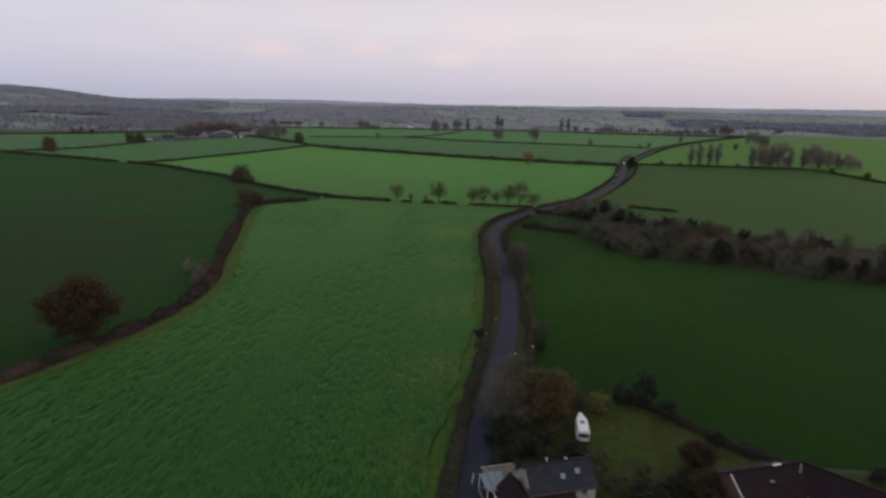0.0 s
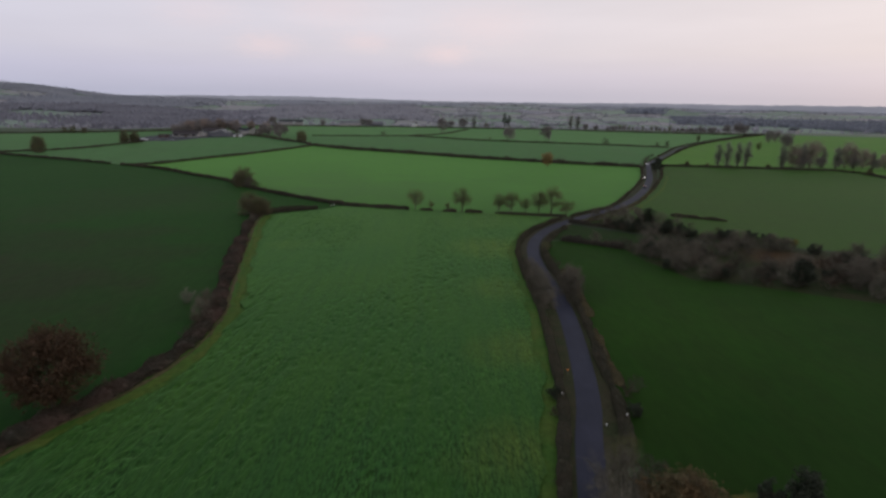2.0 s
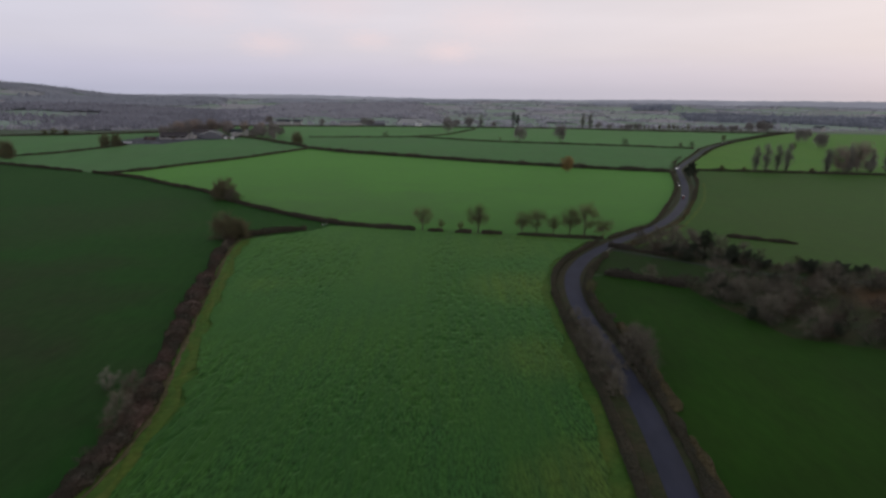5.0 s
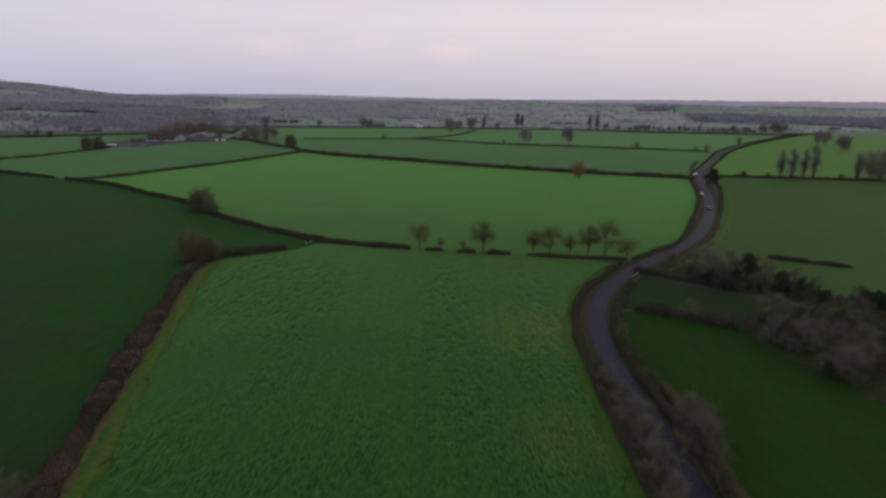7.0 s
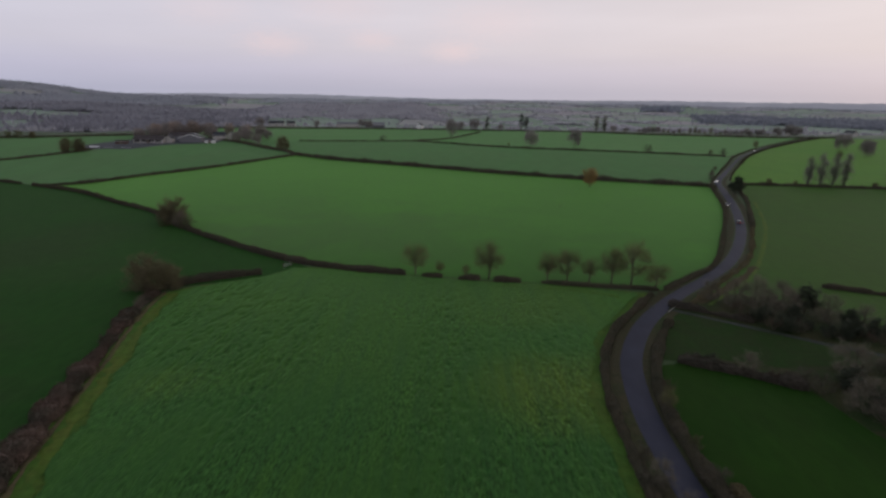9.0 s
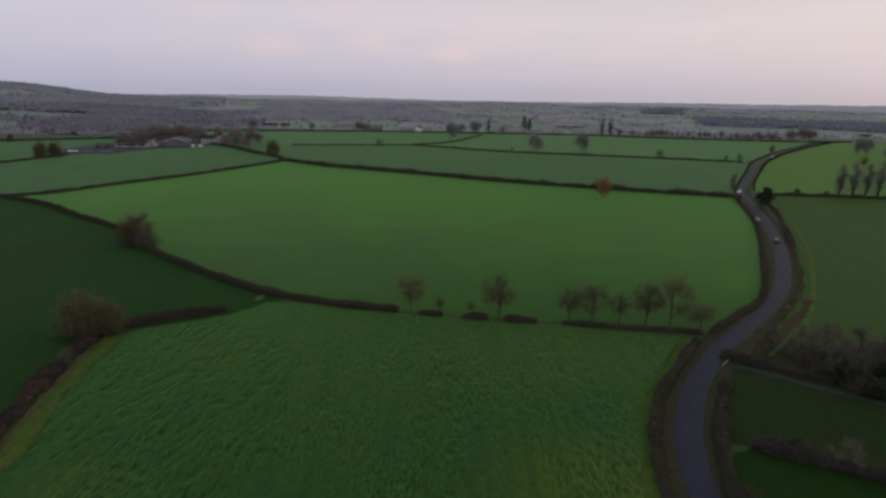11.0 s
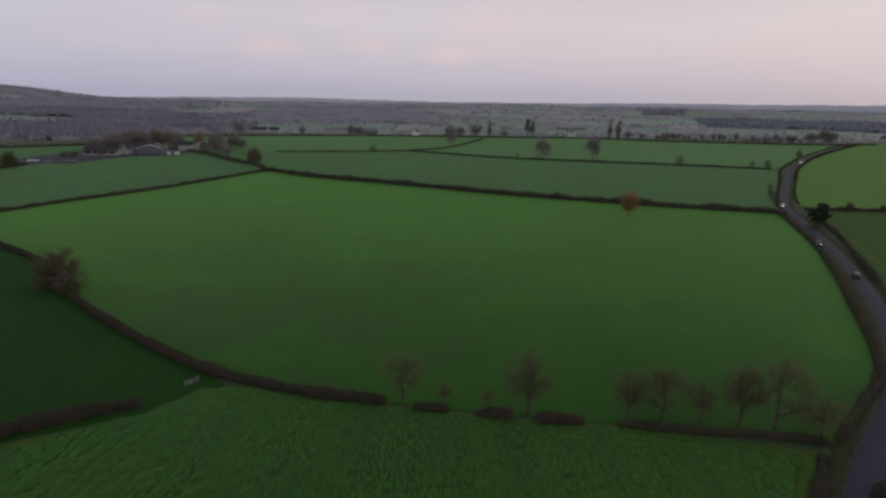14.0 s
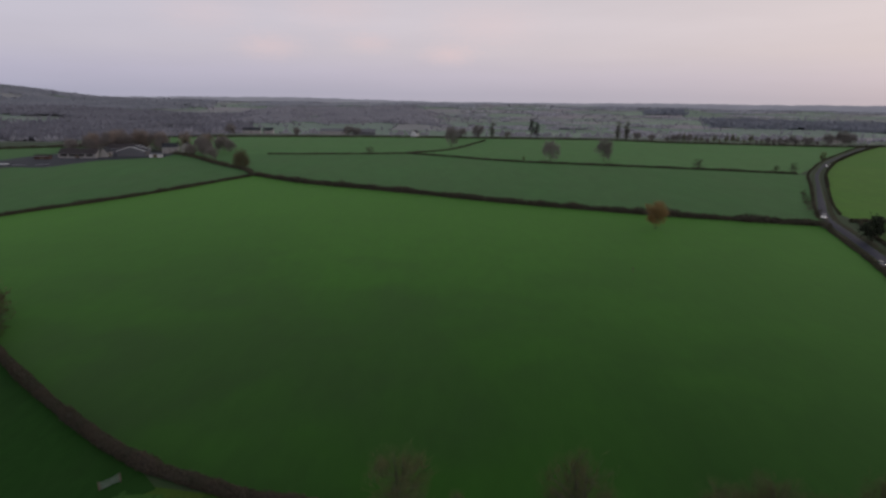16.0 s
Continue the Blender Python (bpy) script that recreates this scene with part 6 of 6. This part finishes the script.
# ================= road markings, signs, gate, posts =================
centre = smooth_line(ROAD, 1.0)
for k in range(0, 22, 6):
    i = 146 + k
    if i + 2 < len(centre):
        a, b = centre[i], centre[i + 2]
        d = (b - a) / np.linalg.norm(b - a)
        n_ = np.array([d[1], -d[0]]) * 0.06
        q = [(*(p + s_ * n_), h(*p) + 0.222) for p in (a, b) for s_ in (-1, 1)]
        obj_from("centre_line", q, [(0, 1, 3, 2)], M_LINE, parent=road)

ribbon("edge_line", [(45.6, 277.0), (47.6, 279.4), (50.2, 282.2)], 0.09, M_LINE, "", 0.26, parent=road)


def marker_post(x, y, colour, tall_m, label, name="marker_post"):
    e = thing(name, (x, y, h(x, y)), label, "post", "roadside posts")
    part("post", box(0.12, 0.08, tall_m, 0, 0, 0), M_TIMBER if colour is M_ORANGE else colour, e, bevel=0.015)
    part("reflector", box(0.34, 0.05, 0.34, 0, -0.07, tall_m - 0.4), colour, e, bevel=0.01)
    return e


marker_post(15.0, 136.4, M_ORANGE, 1.5, "roadside post with an orange reflector")
marker_post(21.6, 119.6, M_WHITE, 1.6, "thin white post in the roadside hedge")
marker_post(11.9, 127.2, M_WHITE, 1.3, "thin white post in the roadside hedge")
marker_post(17.6, 117.8, M_WHITE, 0.7, "short white post at the road edge")
marker_post(45.0, 416.5, M_TIMBER, 1.9, "lone weathered post standing in the cereal field")


def field_gate(x, y, turn):
    e = thing("field_gate", (x, y, h(x, y)), "galvanised five-bar gate standing ajar at the field corner", "gate")
    e.rotation_euler = (0, 0, radians(turn))
    for k in range(5):
        part("bar", box(2.4, 0.035, 0.035, 0, 0, 0.2 + k * 0.23), M_STEEL, e)
    for sx in (-1.2, 1.2):
        part("upright", box(0.06, 0.06, 1.2, sx, 0, 0.1), M_STEEL, e)
    for sx in (-1.38, 1.38):
        part("gate_post", box(0.18, 0.18, 1.4, sx, 0, 0), M_TIMBER, e)
    return e


field_gate(-62.7, 312.6, 48)


# ================= farm and far houses =================
FARM = "farm buildings"
long_barn = gabled("barn", -287.6, 685.4, 4, 27, 11, 3.2, 6.6, M_RENDER, M_RUSTROOF, "long low barn with a rusty brown roof", "barn", chimneys=0, group=FARM, barn=True)
gabled("barn", -271.6, 691.6, 94, 9, 5, 4.0, 7.4, M_RENDER, M_SLATE, "tall narrow barn end with a pale gable", "barn", chimneys=0, group=FARM, barn=True)
steel_barn = gabled("barn", -255.6, 702, 100, 16, 20, 4.2, 7.6, M_TIN, M_SLATE, "grey steel-clad portal barn", "barn", chimneys=0, group=FARM, barn=True)
gabled("barn", -270.3, 719.1, 6, 26, 12, 4.5, 7.6, M_TIN, M_RUSTROOF, "brown-roofed cattle shed behind the barns", "barn", chimneys=0, group=FARM, barn=True)
gabled("farmhouse", -237.2, 725.1, 12, 12, 8, 5.0, 8.2, M_RENDER, M_SLATE, "pale farmhouse with a slate roof", group=FARM, chimneys=2)
gabled("farmhouse", -229, 735.7, 100, 11, 7, 5.0, 8.0, M_RENDER, M_SLATE, "pale gabled farm cottage with a slate roof", group=FARM, chimneys=2)
gabled("outbuilding", -234.8, 693.3, 8, 9, 4, 2.2, 3.0, M_WHITE, M_TIN, "low white outbuilding in the farm yard", "outbuilding", chimneys=0, group=FARM, barn=True)
gabled("outbuilding", -307.2, 671.9, 8, 10, 5, 2.2, 3.2, M_BRICK, M_RUSTROOF, "low brick shed beside the farm yard", "outbuilding", chimneys=0, group=FARM, barn=True)
for i, (x, y) in enumerate(((-311.9, 637.2), (-298.4, 633.8), (-283.9, 635.8))):
    gabled("silage_clamp", x, y, 8, 7, 2, 0.5, 0.7, M_WHITE if i == 0 else M_TIN, M_WHITE if i == 0 else M_TIN, "low sheeted silage clamp in the yard", "silage clamp", chimneys=0, door=False, group=FARM, barn=True)
# Solid dark panels on the closed wall imitate the shade of open bays.
for k in range(4):
    part("bay_shade_panel", box(5.0, 0.1, 1.7, -9.6 + k * 6.2, -5.53, 1.3), M_RUBBER, long_barn, "dark panel standing for the shade inside a bay")
for end in (-1, 1):
    for front in (-1, 1):
        b = part("verge_board", box(0.25, 10.8, 0.5), M_WHITE, steel_barn, "white verge flashing")
        b.matrix_basis = Matrix.Translation((end * 8.4, front * 5.15, 5.75)) @ Matrix.Rotation(-front * math.atan2(3.4, 10), 4, "X")
FAR = "far houses"
for x, y, turn, ln, wall, roof, lab in ((-256.8, 1000.8, 5, 22, M_RENDER, M_SLATE, "long pale house behind the crest hedge"), (-238, 1009.3, 5, 12, M_RENDER, M_SLATE, "pale house among crest trees"),
                                        (-156.4, 1025, 3, 34, M_RENDER, M_TIN, "long pale shed beyond the crest"), (-116.6, 1028, 3, 30, M_TIN, M_TIN, "long grey shed beyond the crest"), (-46.4, 980.9, 70, 9, M_WHITE, M_SLATE, "small white house on the crest"),
                                        (457.8, 942.5, 20, 16, M_RENDER, M_TILE, "pale house beside the far road"), (547.1, 944.4, 100, 16, M_RENDER, M_SLATE, "pale house beside the far road")):
    gabled("far_house", x, y, turn, ln, 8, 4.6, 7.6, wall, roof, lab, group=FAR, chimneys=1 if ln < 20 else 0)
for x, y, hh, model in ((-307.6, 709, 12, far_tree), (-297.3, 713.1, 13, far_tree), (-286.9, 717.2, 14, far_tree), (-276.7, 732, 14, far_tree), (-247.6, 731.6, 12, far_tree), (-218.7, 742, 13, far_tree), (-208.2, 727, 12, far_tree), (-301.6, 728, 17, big), (-287.2, 736.3, 18, big), (-270.6, 742.5, 19, big), (-254, 744.5, 17, big), (-239.6, 759.2, 16, big), (-220.9, 759, 15, big), (-202.1, 748.2, 14, far_tree), (-191.7, 735.3, 11, far_tree), (-316.1, 719.7, 12, far_tree),
                        (-306, 735, 15, far_tree), (-295, 740, 17, far_tree), (-284, 738, 16, far_tree), (-274, 745, 17, far_tree), (-290, 750, 18, big), (-302, 755, 16, far_tree), (-316, 748, 14, far_tree), (-262, 750, 16, far_tree), (-252, 742, 15, far_tree), (-222, 750, 13, far_tree), (-205, 745, 12, far_tree),
                        (-218.5, 718.6, 9, shrub_c), (-204.9, 707.8, 9, far_tree), (-311, 597, 13.5, dense), (-304, 603, 13, dense), (-425, 706, 9, bare_c), (-416, 712, 8, dense), (-432, 702, 8, bare_c), (-310.4, 764.3, 14, big), (-211.7, 773.9, 14, bare_b), (-341, 518, 16, dense), (-277.1, 763.9, 16, big)):
    plant(model, x, y, hh, 8, 0.95)

# wheel tracks left in the crop where it meets the hedge gap
M_RUT = field_mat("wheel_rut", (0.058, 0.100, 0.018), (0.046, 0.092, 0.016), (0.064, 0.094, 0.022), big=0.05, fine=0.9, squash=(1, 1, 1), spec=0.03, sheen=0.12)
for k, off in enumerate((3.4, 5.2)):
    ribbon("wheel_track", [(4, 300.8 - off), (16, 299.2 - off), (27, 296.4 - off), (36, 291.6 - off * 0.9)], 0.42, M_RUT, "faint tractor wheel track pressed into the crop", 0.44, ragged=0.6, category="wheel track", seed=80 + k)
